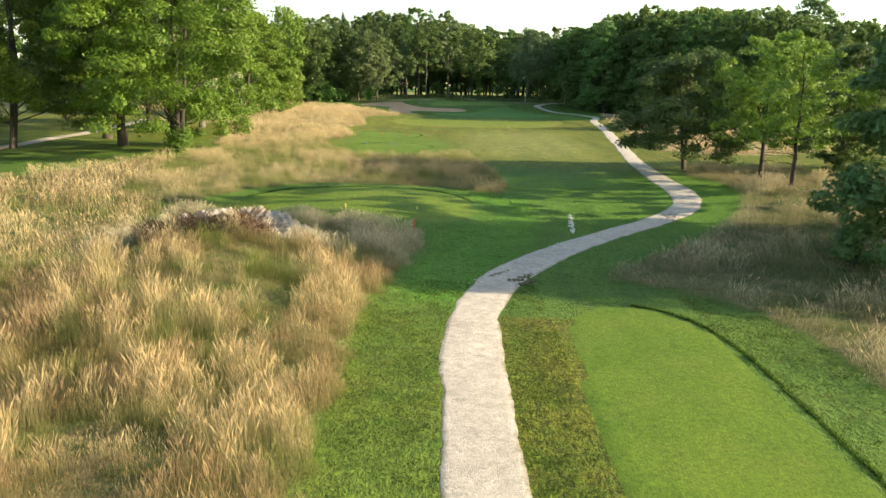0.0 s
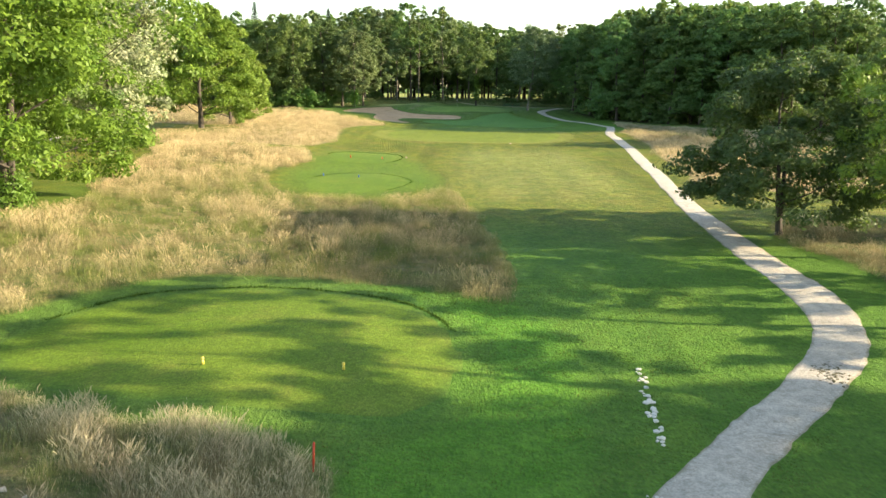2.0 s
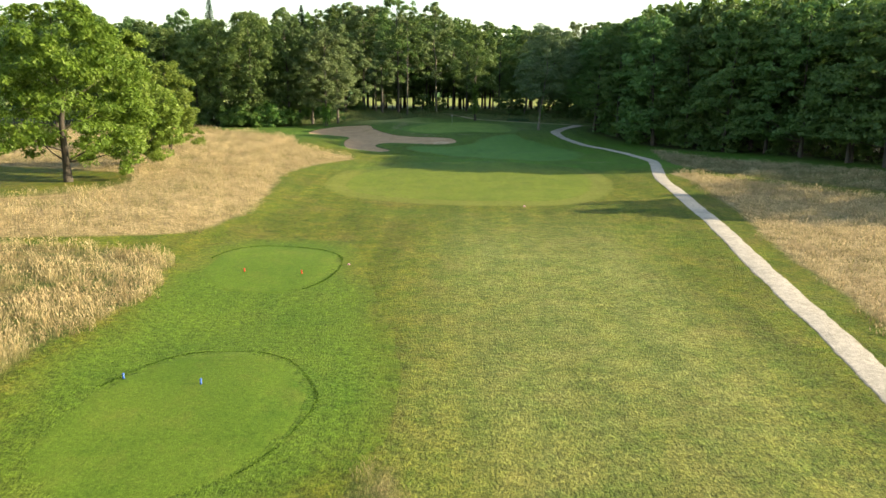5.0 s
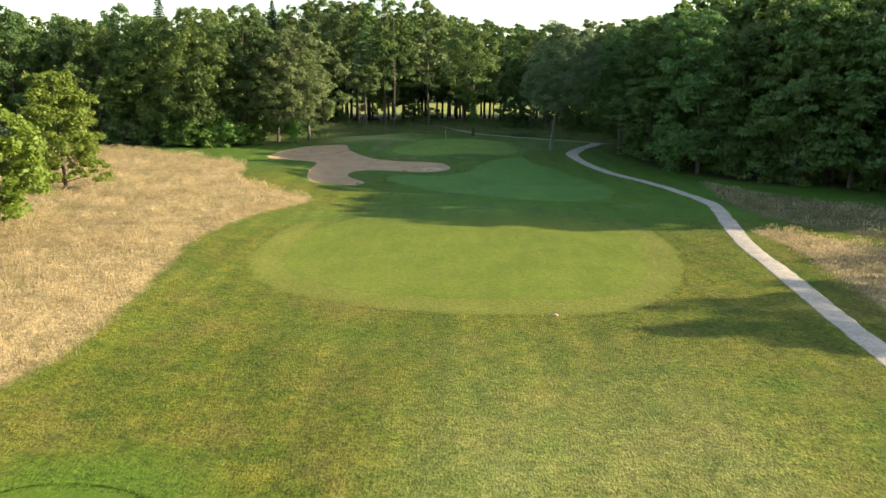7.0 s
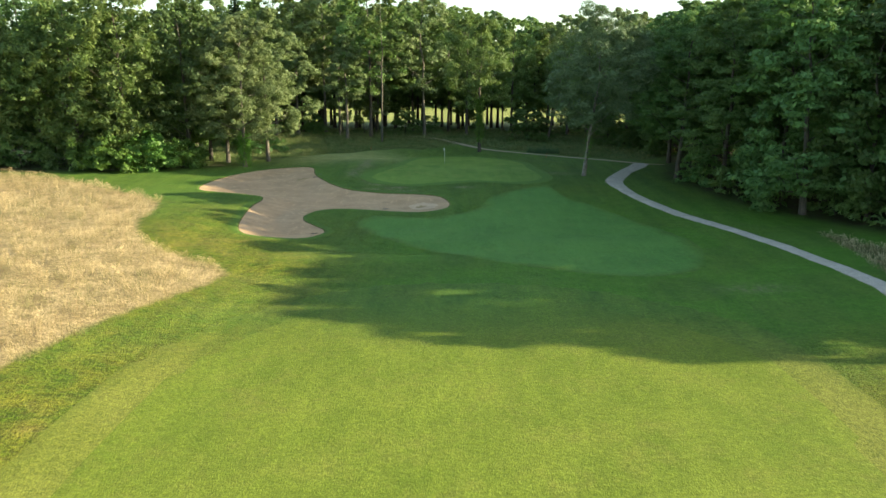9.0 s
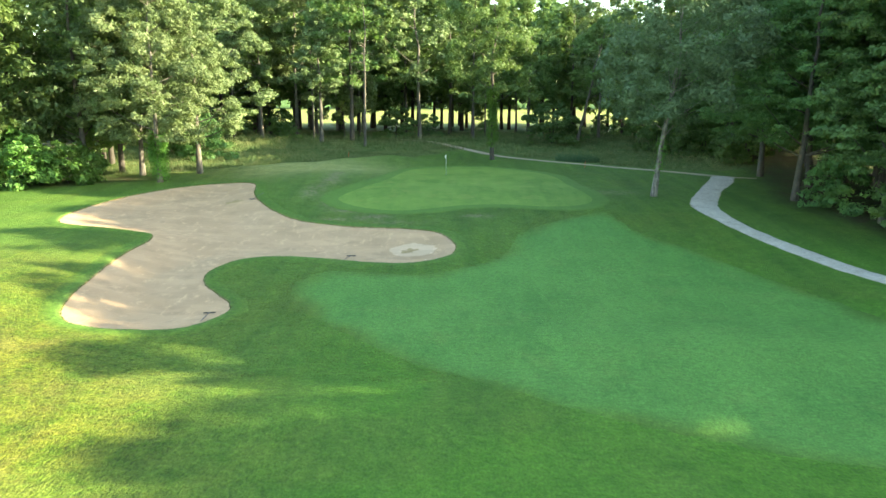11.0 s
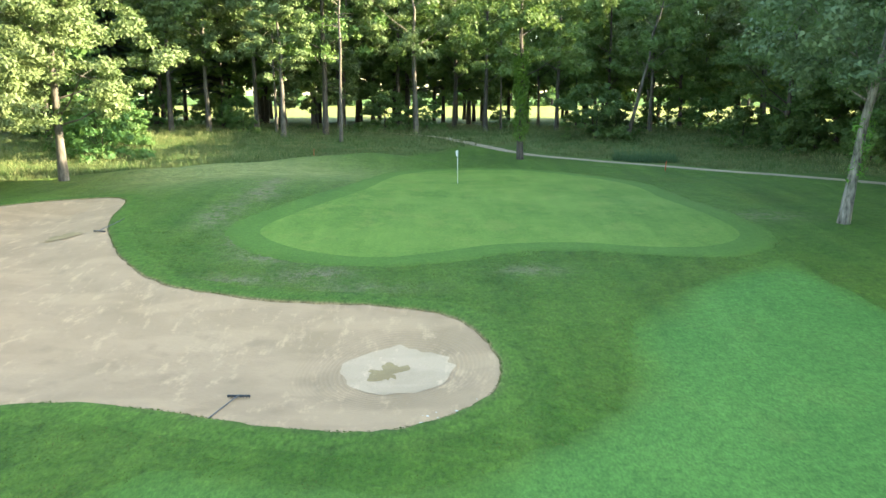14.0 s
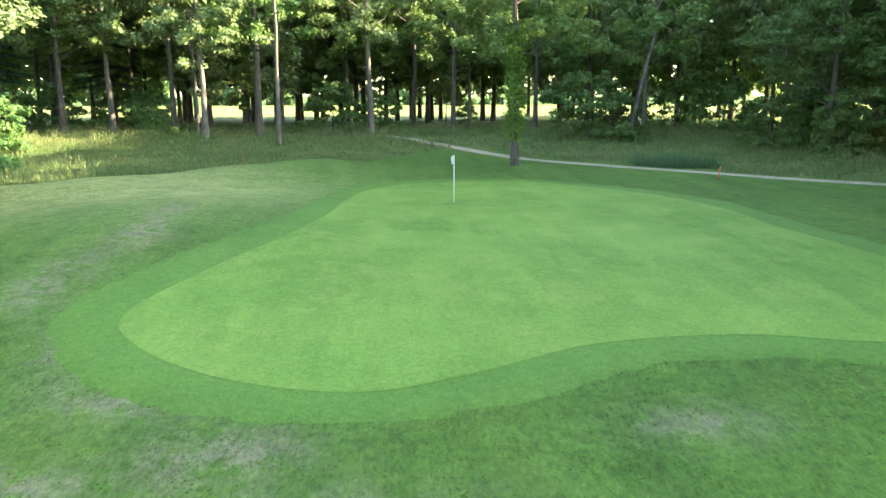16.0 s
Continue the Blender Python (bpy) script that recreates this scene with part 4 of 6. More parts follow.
RECIPES = {
    "lawn_a": dict(seed=1, tall=18, bare=3.0, radius=9.0, profile="broad", clumps=250, count=105000, size=0.235, bark=M_DARK_BARK, leaf=M_BRIGHT, girth=0.38, stems=3, clump=0.135, lobe=0.27),
    "lawn_b": dict(seed=2, tall=17, bare=4.4, radius=7.0, profile="broad", clumps=190, count=48000, size=0.27, bark=M_DARK_BARK, leaf=M_OAK, girth=0.42, clump=0.15, lobe=0.28),
    "oak_lone": dict(seed=3, tall=19, bare=2.8, radius=8.0, profile="broad", clumps=190, count=46000, size=0.35, bark=M_DARK_BARK, leaf=M_BRIGHT, girth=0.42, clump=0.15, lobe=0.28),
    "silver": dict(seed=4, tall=20, bare=2.6, radius=6.3, profile="tall", clumps=190, count=36000, size=0.33, bark=M_MID_BARK, leaf=M_SILVER, girth=0.38, clump=0.17, lobe=0.28),
    "low_oak": dict(seed=25, tall=17, bare=1.6, radius=5.2, profile="wall", clumps=230, count=34000, size=0.38, bark=M_DARK_BARK, leaf=M_LIME, girth=0.28, clump=0.18, lobe=0.3),
    "dark_round": dict(seed=6, tall=10.8, bare=2.4, radius=5.4, profile="broad", clumps=170, count=60000, size=0.22, bark=M_DARK_BARK, leaf=M_DARK, girth=0.26, stems=2, clump=0.17, lobe=0.28),
    "dark_low": dict(seed=26, tall=11.5, bare=1.0, radius=5.2, profile="wall", clumps=170, count=34000, size=0.28, bark=M_DARK_BARK, leaf=M_DARK, girth=0.26, stems=2, clump=0.16, lobe=0.28),
    "airy": dict(seed=7, tall=12.2, bare=3.8, radius=4.8, profile="tall", clumps=120, count=16000, size=0.23, bark=M_DARK_BARK, leaf=M_LIME, girth=0.2, clump=0.145, spare=8, lobe=0.3),
    "locust": dict(seed=8, tall=25, bare=3.0, radius=7.0, profile="wall", clumps=280, count=17000, size=0.48, bark=M_BARK, leaf=M_LOCUST, girth=0.33, clump=0.15, lean=0.04, flat=0.34, lobe=0.26),
    "locust_b": dict(seed=9, tall=23, bare=3.4, radius=6.6, profile="wall", clumps=280, count=16000, size=0.48, bark=M_BARK, leaf=M_LOCUST, girth=0.30, clump=0.15, lean=0.05, flat=0.34, lobe=0.26),
    "locust_near": dict(seed=38, tall=23, bare=5.0, radius=6.6, profile="wall", clumps=300, count=46000, size=0.26, bark=M_BARK, leaf=M_LOCUST, girth=0.30, clump=0.13, lean=0.05, flat=0.34, lobe=0.24),
    "wood_a": dict(seed=10, tall=27, bare=4.5, radius=6.6, profile="tall", clumps=270, count=15000, size=0.50, bark=M_BARK, leaf=M_OAK, girth=0.36, clump=0.17, lobe=0.23),
    "wood_b": dict(seed=11, tall=28, bare=5.0, radius=6.2, profile="tall", clumps=270, count=15000, size=0.50, bark=M_BARK, leaf=M_DARK, girth=0.36, clump=0.17, lean=0.03, lobe=0.23),
    "wood_c": dict(seed=12, tall=24, bare=3.0, radius=7.2, profile="round", clumps=270, count=15000, size=0.50, bark=M_DARK_BARK, leaf=M_OAK, girth=0.35, clump=0.16, lobe=0.23),
    "wood_deep": dict(seed=22, tall=27, bare=5.0, radius=7.0, profile="tall", clumps=170, count=3000, size=1.1, bark=M_DARK_BARK, leaf=M_OAK, girth=0.36, clump=0.16, lobe=0.25),
    "sapling": dict(seed=23, tall=11, bare=4.0, radius=3.4, profile="tall", clumps=64, count=5000, size=0.5, bark=M_BARK, leaf=M_OAK, girth=0.12, clump=0.2, lean=0.05),
    "pale_oak": dict(seed=13, tall=23, bare=4.8, radius=6.8, profile="tall", clumps=260, count=64000, size=0.25, bark=M_MID_BARK, leaf=M_PALE_OAK, girth=0.3, clump=0.115, lobe=0.24),
    "ivy_oak": dict(seed=14, tall=24, bare=9.0, radius=6.2, profile="tall", clumps=150, count=30000, size=0.33, bark=M_BARK, leaf=M_OAK, girth=0.29, clump=0.15, lobe=0.27),
    "birch": dict(seed=15, tall=22, bare=6.6, radius=6.8, profile="tall", clumps=240, count=62000, size=0.24, bark=M_BIRCH, leaf=M_LEANING, girth=0.26, clump=0.16, lean=0.10, lobe=0.27),
    "wood_open": dict(seed=28, tall=28, bare=7.0, radius=6.0, profile="tall", clumps=96, count=10000, size=0.46, bark=M_BARK, leaf=M_OAK, girth=0.32, clump=0.14),
    "back_a": dict(seed=30, tall=27, bare=8.0, radius=6.2, profile="tall", clumps=170, count=19000, size=0.38, bark=M_BARK, leaf=M_OAK, girth=0.30, clump=0.14, lobe=0.23, spare=7),
    "back_b": dict(seed=31, tall=28, bare=9.0, radius=5.6, profile="tall", clumps=160, count=22000, size=0.36, bark=M_MID_BARK, leaf=M_PALE_OAK, girth=0.27, clump=0.14, lean=0.03, lobe=0.23, spare=7),
    "back_small": dict(seed=33, tall=18, bare=6.4, radius=3.3, profile="tall", clumps=110, count=20000, size=0.30, bark=M_MID_BARK, leaf=M_PALE_OAK, girth=0.26, clump=0.2, lobe=0.34),
    "back_pole": dict(seed=34, tall=25, bare=15.0, radius=3.6, profile="tall", clumps=56, count=7000, size=0.32, bark=M_MID_BARK, leaf=M_OAK, girth=0.17, clump=0.16, lean=0.015, spare=14),
    "back_lean": dict(seed=35, tall=20, bare=8.0, radius=5.0, profile="tall", clumps=110, count=20000, size=0.33, bark=M_MID_BARK, leaf=M_OAK, girth=0.24, clump=0.15, lean=0.22, lobe=0.27),
    "wood_high": dict(seed=27, tall=29, bare=9.0, radius=7.0, profile="tall", clumps=88, count=2600, size=1.3, bark=M_DARK_BARK, leaf=M_DARK, girth=0.36, clump=0.2),
    "spruce": dict(seed=16, tall=31, bare=6.0, radius=3.6, bark=M_DARK_BARK, leaf=M_SPRUCE),
    "far_wood": dict(seed=17, tall=26, bare=1.0, radius=9, profile="wall", clumps=48, count=1500, size=2.4, bark=M_DARK_BARK, leaf=M_DARK, girth=0.4, clump=0.25),
    "bush": dict(seed=18, tall=3.6, bare=0.4, radius=2.6, profile="wall", clumps=64, count=7000, size=0.30, bark=M_DARK_BARK, leaf=M_IVY, girth=0.06, stems=3, clump=0.24),
    "undergrowth": dict(seed=19, tall=4.5, bare=0.3, radius=3.2, profile="wall", clumps=80, count=3600, size=0.40, bark=M_DARK_BARK, leaf=M_LOCUST, girth=0.06, stems=3, clump=0.2),
    "thicket": dict(seed=39, tall=5.6, bare=0.5, radius=3.4, profile="wall", clumps=110, count=10000, size=0.28, bark=M_DARK_BARK, leaf=M_LOCUST, girth=0.07, stems=3, clump=0.15, flat=0.4),
    "slim": dict(seed=20, tall=13, bare=4.0, radius=2.6, profile="tall", clumps=56, count=6000, size=0.4, bark=M_BARK, leaf=M_PALE_OAK, girth=0.14, clump=0.26),
}

LAWN = "trees on the lawn"
FRONT = tree("lawn_a", "lawn_tree", "broad bright green tree with several ivied stems on the lawn", -23.7, 64.2, 1.0, 20, LAWN)
tree("lawn_b", "lawn_tree", "broad green tree with a dark trunk on the lawn", -30.8, 69, 1.05, 70, LAWN)
tree("lawn_b", "lawn_tree", "broad green tree with a dark trunk on the lawn", -36.5, 78, 1.05, 190, LAWN)
tree("lawn_a", "lawn_tree", "broad green tree with forked stems beside the gravel path", -38.6, 64.5, 0.95, 140, LAWN)
tree("lawn_b", "lawn_tree", "broad green tree with a dark trunk on the lawn", -36, 88, 1.0, 300, LAWN)
tree("silver", "silver_poplar", "pale silver-leaved poplar at the edge of the tall grass", -33.5, 99, 1.0, 0, LAWN)
tree("silver", "silver_poplar", "pale silver-leaved poplar beside another", -39.5, 110, 1.02, 130, LAWN)
tree("oak_lone", "lone_oak", "spreading bright green oak in the straw-coloured field", -38.3, 139.8, 1.0, 15)
tree("low_oak", "young_tree", "young bright green tree with low branches beside the spreading oak", -37.3, 152, 1.0, 60)
tree("low_oak", "bushy_tree", "dense bright green young tree in the straw field", -41, 176, 0.82, 200)

RIGHT = "trees beside the cart path"
tree("dark_round", "path_tree", "dark rounded tree with low branches beside the cart path", 21, 66.8, 1.0, 10, RIGHT)
tree("airy", "path_tree", "airy green tree with bare lower twigs in the tall grass", 25.3, 60.5, 0.95, 80, RIGHT)
tree("airy", "path_tree", "airy green tree with bare lower twigs in the tall grass", 26.2, 56.7, 0.94, 200, RIGHT)
tree("dark_low", "path_tree", "dark leafy tree with branches down to the tall grass", 22.8, 33.4, 1.0, 130, RIGHT)
# Airy trees beyond the right of view, added to throw dappled shade
for x, y, k in ((31, 43.5, 0.68), (32, 49.5, 0.62), (34, 38.5, 0.66), (33, 54.5, 0.5)):
    tree("wood_open", "background_tree", "tall airy tree mostly out of view, added for its dappled shade", x, y, k, 70 * y, RIGHT)
tree("lawn_b", "field_tree", "broad green tree at the edge of the straw field", 64, 131, 0.95, 30)

def ivy(parent, low, high, girth, seed, count=7000, lean=0.0):
    """Ivy climbing a trunk, as a part of its tree."""
    r = np.random.default_rng(seed)
    c = [(girth * 0.9 * math.cos(t) + lean * h, girth * 0.9 * math.sin(t), h) for t, h in zip(6.28 * r.random(60), low + (high - low) * r.random(60))]
    v, f = leaves(r, c, np.full(60, girth * 1.25), count, 0.18, 1.4)
    ob = new("ivy", mesh_from("ivy", v, f, M_CLIMBER))
    ob.parent = parent
    tagged(ob, "bright green climbing ivy")


PALE = "oaks beside the bunker"
tree("pale_oak", "bunker_oak", "tall pale-leaved oak with a smooth light trunk", -24.7, 238.8, 1.0, 40, PALE)
STUMP = tree("pale_oak", "bunker_oak", "pale-leaved oak with ivy round its trunk", -26.2, 231.4, 0.93, 200, PALE)
tree("pale_oak", "bunker_oak", "pale-leaved oak leaning from the wood's edge", -30.5, 237.5, 0.95, 300, PALE)
IVIED = tree("ivy_oak", "green_oak", "tall oak with an ivy-clad trunk beside the gravel path", 8.35, 256.8, 1.0, 0)
ivy(IVIED, 2.0, 9.5, 0.42, 3)
ivy(STUMP, 0.8, 5.0, 0.55, 4)
ivy(FRONT, 0.1, 1.8, 0.6, 5, 4000)
LEANER = tree("birch", "leaning_tree", "tall tree with a mottled pale leaning trunk near the green", 21.2, 224.3, 1.0, 0)
ivy(LEANER, 2.2, 5.0, 0.26, 6, 500, 0.10)

WOOD = "trees of the wood"
rng = np.random.default_rng(77)


def plant(poly, gap, kinds, label, seed, scale=(0.88, 1.15), keep=None, name="forest_tree", tallness=None):
    """Trees at least gap apart within an outline."""
    r = np.random.default_rng(seed)
    lo, hi = poly.min(0), poly.max(0)
    got = []
    for _ in range(2600):
        p = lo + (hi - lo) * r.random(2)
        if not inside(poly, p[0:1], p[1:2])[0] or any((p[0] - q[0]) ** 2 + (p[1] - q[1]) ** 2 < gap * gap for q in got):
            continue
        if keep and not keep(*p):
            continue
        got.append(p)
        k = kinds[r.integers(0, len(kinds))]
        tree(k, name, label[k] if isinstance(label, dict) else label, p[0], p[1], (scale[0] + (scale[1] - scale[0]) * r.random()) * (tallness(*p) if tallness else 1), 360 * r.random(), WOOD)
    return got


def lower_east(x, y):
    return 1.17 - 0.17 * float(S(-6, 12, x))


EDGE = "tall dark green forest tree at the wood's edge"
DEEP = "tall dark tree deep in the wood"
for x, y, k, w in ((35.5, 264, 1.0, 10), (40.5, 257.5, 1.05, 130), (45, 264, 1.05, 240), (33.0, 222.5, 0.98, 20), (37.5, 229.5, 1.04, 150), (36.2, 214.5, 1.0, 260), (36.5, 238.5, 1.02, 80)):
    tree("locust_near", "forest_tree", "feathery dark locust tree at the wood's edge by the gravel path", x, y, k, w, WOOD)
plant(np.array([(41.5, 210), (38, 207), (41, 200.5), (46, 192.5), (55, 185.5), (61, 177), (69, 171), (76, 178), (66, 192), (55, 203), (47, 212), (44, 224), (43, 240), (41, 240), (41, 224)], float), 5.6, ("locust", "locust_b"), EDGE, 31, (0.94, 1.04))
plant(np.array([(76, 180), (86, 176), (86, 200), (62, 230), (54, 250), (44, 252), (44, 226), (50, 212), (66, 194)], float), 8, ("wood_deep",), DEEP, 41, (0.95, 1.12), tallness=lambda x, y: (1 - 0.05 * float(S(200, 212, y))) * (1 - 0.18 * float(S(68, 74, x) * (1 - S(192, 204, y)))))
for x, y, k, w in ((64.5, 168, 1.08, 160), (70.5, 164.5, 1.04, 280), (62.5, 174.5, 1.06, 90)):
    tree("locust_b", "forest_tree", EDGE, x, y, k, w, WOOD)
for x, y, k in ((66.5, 163, 0.85), (74, 162, 0.8), (75, 184, 0.95), (84, 164.5, 0.8), (75, 169, 0.85), (68, 171, 0.8), (90, 160, 0.8), (97, 164, 0.82), (89, 168, 0.82), (99, 157, 0.8)):
    tree("wood_open", "forest_tree", "tall forest tree with a bare trunk in the open wood", x, y, k, 47 * x, WOOD)
tree("wood_b", "forest_tree", "tallest dark forest tree above the wood", 87, 188, 1.1, 40, WOOD)
for k in range(10):
    x, y = 91 + 5 * (k % 2), 172 + 6 * k
    tree("wood_deep", "forest_tree", "tall dark tree in the far part of the wood", x, y, 0.85 if y < 186 else 0.9 if y < 214 else 0.98, 67 * k, WOOD)
# Extra inner rows, added to keep low sun off bunker and back grass
plant(np.array([(52, 196), (60, 190), (68, 186), (72, 200), (66, 232), (70, 262), (64, 300), (52, 300), (54, 262), (50, 232), (50, 214)], float), 6.2, ("wood_deep",), DEEP, 47, (0.98, 1.08))
plant(np.array([(88, 150), (100, 118), (122, 120), (106, 165), (92, 172)], float), 8.5, ("wood_c", "wood_deep"), "tall dark forest tree behind the straw field", 32, (0.75, 0.92))
plant(np.array([(-30, 241), (-33, 233), (-42, 229.5), (-55, 229.5), (-76, 231), (-92, 214), (-98, 222), (-78, 242), (-56, 241), (-44, 240), (-36, 250)], float), 5.8, ("wood_a", "wood_c", "wood_a", "wood_b"), "tall green forest tree behind the straw field", 33, (0.8, 0.98))
plant(np.array([(-38, 250), (-46, 242), (-80, 244), (-100, 226), (-112, 240), (-100, 275), (-64, 300), (-46, 284)], float), 11.5, ("wood_deep",), DEEP, 36, (0.85, 1.0))
BARE_TRUNK = "tall slender forest tree with a bare lower trunk"
for kind, x, y, k, w, text in (
        ("back_small", -17.7, 275.7, 1.0, 40, "small-crowned pale-barked tree in front of the wood"),
        ("back_a", -13.4, 279.8, 1.05, 100, "tall thick-stemmed forest tree with a dark trunk"),
        ("back_pole", -10.3, 271.3, 1.0, 10, "thin pale bare-stemmed tree with dead twigs"),
        ("back_b", -2.4, 282.0, 1.0, 210, BARE_TRUNK), ("back_a", 6.5, 286.6, 0.95, 300, BARE_TRUNK),
        ("back_pole", 8.9, 291.8, 0.9, 120, BARE_TRUNK), ("back_a", 2.5, 298.6, 0.98, 20, BARE_TRUNK),
        ("back_lean", 22.6, 275.5, 1.0, 0, "pale-barked tree leaning at the wood's edge"),
        ("back_b", 28.3, 287.4, 0.95, 60, BARE_TRUNK), ("back_a", 32.9, 289.6, 0.95, 170, BARE_TRUNK),
        ("back_b", -29.8, 286.0, 1.0, 250, BARE_TRUNK), ("back_a", -34.0, 284.0, 0.98, 330, BARE_TRUNK),
        ("back_b", -24.5, 290.0, 1.0, 90, BARE_TRUNK), ("back_pole", -20.5, 284.5, 0.95, 200, BARE_TRUNK),
        ("back_a", 16.5, 291.0, 0.95, 280, BARE_TRUNK), ("back_b", 38.5, 276.0, 0.95, 140, BARE_TRUNK), ("back_a", 44.0, 270.0, 0.92, 15, BARE_TRUNK)):
    tree(kind, "forest_tree", text, x, y, k * lower_east(x, y), w, WOOD)
plant(np.array([(-50, 290), (-24, 297), (0, 303), (24, 297), (46, 280), (58, 276), (62, 290), (40, 305), (0, 312), (-50, 306)], float), 8.4, ("back_a", "back_b", "ivy_oak"), BARE_TRUNK, 34, (0.80, 0.99), tallness=lower_east)
plant(np.array([(-60, 304), (0, 310), (40, 306), (66, 290), (80, 296), (70, 320), (0, 322), (-70, 320)], float), 10, ("wood_deep",), DEEP, 42, (0.88, 1.05), tallness=lower_east)
plant(np.array([(-40, 314), (30, 314), (32, 336), (-42, 336)], float), 8, ("wood_high",), DEEP, 46, (0.85, 1.0), tallness=lower_east)
plant(np.array([(-70, 324), (70, 324), (80, 336), (-80, 336)], float), 11, ("wood_deep",), DEEP, 45, (0.9, 1.05), lambda x, y: abs(x + 5) > 34)
plant(np.array([(-44, 282), (-22, 286), (0, 293), (24, 286), (42, 266), (50, 268), (40, 296), (0, 306), (-44, 298)], float), 13, ("sapling",), "slim understorey tree in the wood", 43, (0.7, 1.0))
# Mostly hidden trees, added to block sun from the ground behind the green
plant(np.array([(46, 244), (58, 240), (66, 262), (66, 292), (54, 292), (50, 264)], float), 6.8, ("wood_deep",), EDGE, 44, (0.8, 0.92))
plant(np.array([(-210, 486), (210, 486), (210, 500), (-210, 500)], float), 14, ("far_wood",), "dense dark woodland tree beyond the far meadow", 35, (0.9, 1.15), name="distant_tree")
plant(np.array([(-60, 50), (-56, 130), (-70, 165), (-80, 160), (-84, 50)], float), 12, ("wood_deep",), "broad green tree beyond the gravel path", 37, (0.65, 0.85), name="background_tree")
# Unseen trees to the right, placed to shade the mound and path
tree("lawn_b", "background_tree", "tall leafy tree out of view, added to shade the mound", 36.5, 31.8, 1.0, 20, RIGHT)
for x, y, k in ((46, 31.5, 1.15), (47.5, 36, 0.95)):
    tree("lawn_b", "background_tree", "tall leafy tree out of view, added to shade the mound", x, y, k, 31 * y, RIGHT)
# Mostly hidden tree, added to carry the shadow edge further up the turf
tree("dark_low", "background_tree", "dark leafy tree added behind the path trees for its shade", 36, 69.5, 1.0, 200, RIGHT)
for x, y, k in ((-42, 286, 1.0), (-1, 322, 1.05), (-20, 314, 1.0), (3, 326, 1.0), (-33, 296, 0.95), (-14, 318, 0.95), (-60, 258, 1.0)):
    tree("spruce", "spruce_tree", "tall dark spruce rising above the wood", x, y, k, 37 * x, WOOD)
for x, y, k in ((-38, 228, 1.25), (-42.5, 226.8, 1.4), (-46.5, 228, 1.2), (-35, 230.5, 1.1), (-40, 230, 1.45)):
    tree("bush", "bush", "dense bright green bush at the wood's edge", x, y, k, 50 * x, "bushes at the wood's edge", "bush")
for x, y, k in ((-28.5, 293, 1.0), (44, 262, 1.1), (38, 252, 1.0), (-46, 280, 1.2), (40, 272, 1.1), (52, 240, 1.2), (-40, 296, 1.1), (-47, 292, 1.3), (-54, 288, 1.2), (-35, 303, 0.9), (32, 292, 1.1), (37, 286, 1.2), (43, 280, 1.3), (48, 274, 1.2), (-30, 256, 1.1), (-36, 266, 1.2), (36, 262, 0.8)):
    tree("undergrowth", "shrub", "dark green shrub under the forest trees", x, y, k, 70 * x, "shrubs under the trees", "bush")
for x, y, k in ((37.5, 213, 1.0), (40, 207, 1.2), (43.5, 202, 1.0), (47, 197, 1.2), (51, 194, 1.0), (55, 192.5, 1.2), (60, 187, 1.1), (64, 181, 1.2), (68, 175, 1.1), (72, 167, 1.2), (35.5, 220, 0.9), (48, 205, 1.3), (60, 195, 1.3), (-58, 230, 1.1), (-66, 232, 1.2), (-52, 231, 1.0), (-74, 232, 1.2)):
    tree("undergrowth", "shrub", "dark green shrub under the forest trees", x, y, k, 70 * x, "shrubs under the trees", "bush")
for x, y, k in ((-13.6, 292, 1.25), (-20.6, 288.5, 0.9), (66, 166, 0.9)):
    tree("slim", "slim_tree", "slim pale young tree at the wood's edge", x, y, k, 40 * x, WOOD)


for x, y, k in ((-6.6, 284.5, 1.0), (-1.2, 290, 0.75), (18.6, 274.5, 1.15), (21.8, 277.5, 0.8), (-24.4, 283, 0.55), (-36, 272, 1.1), (-33, 268, 0.8), (-40, 276, 1.2), (9.2, 300, 0.5), (33, 268, 0.8), (38.5, 263, 1.0)):
    tree("thicket", "shrub", "dense feathery green shrub at the foot of the wood", x, y, k, 90 * x, "shrubs under the trees", "bush")


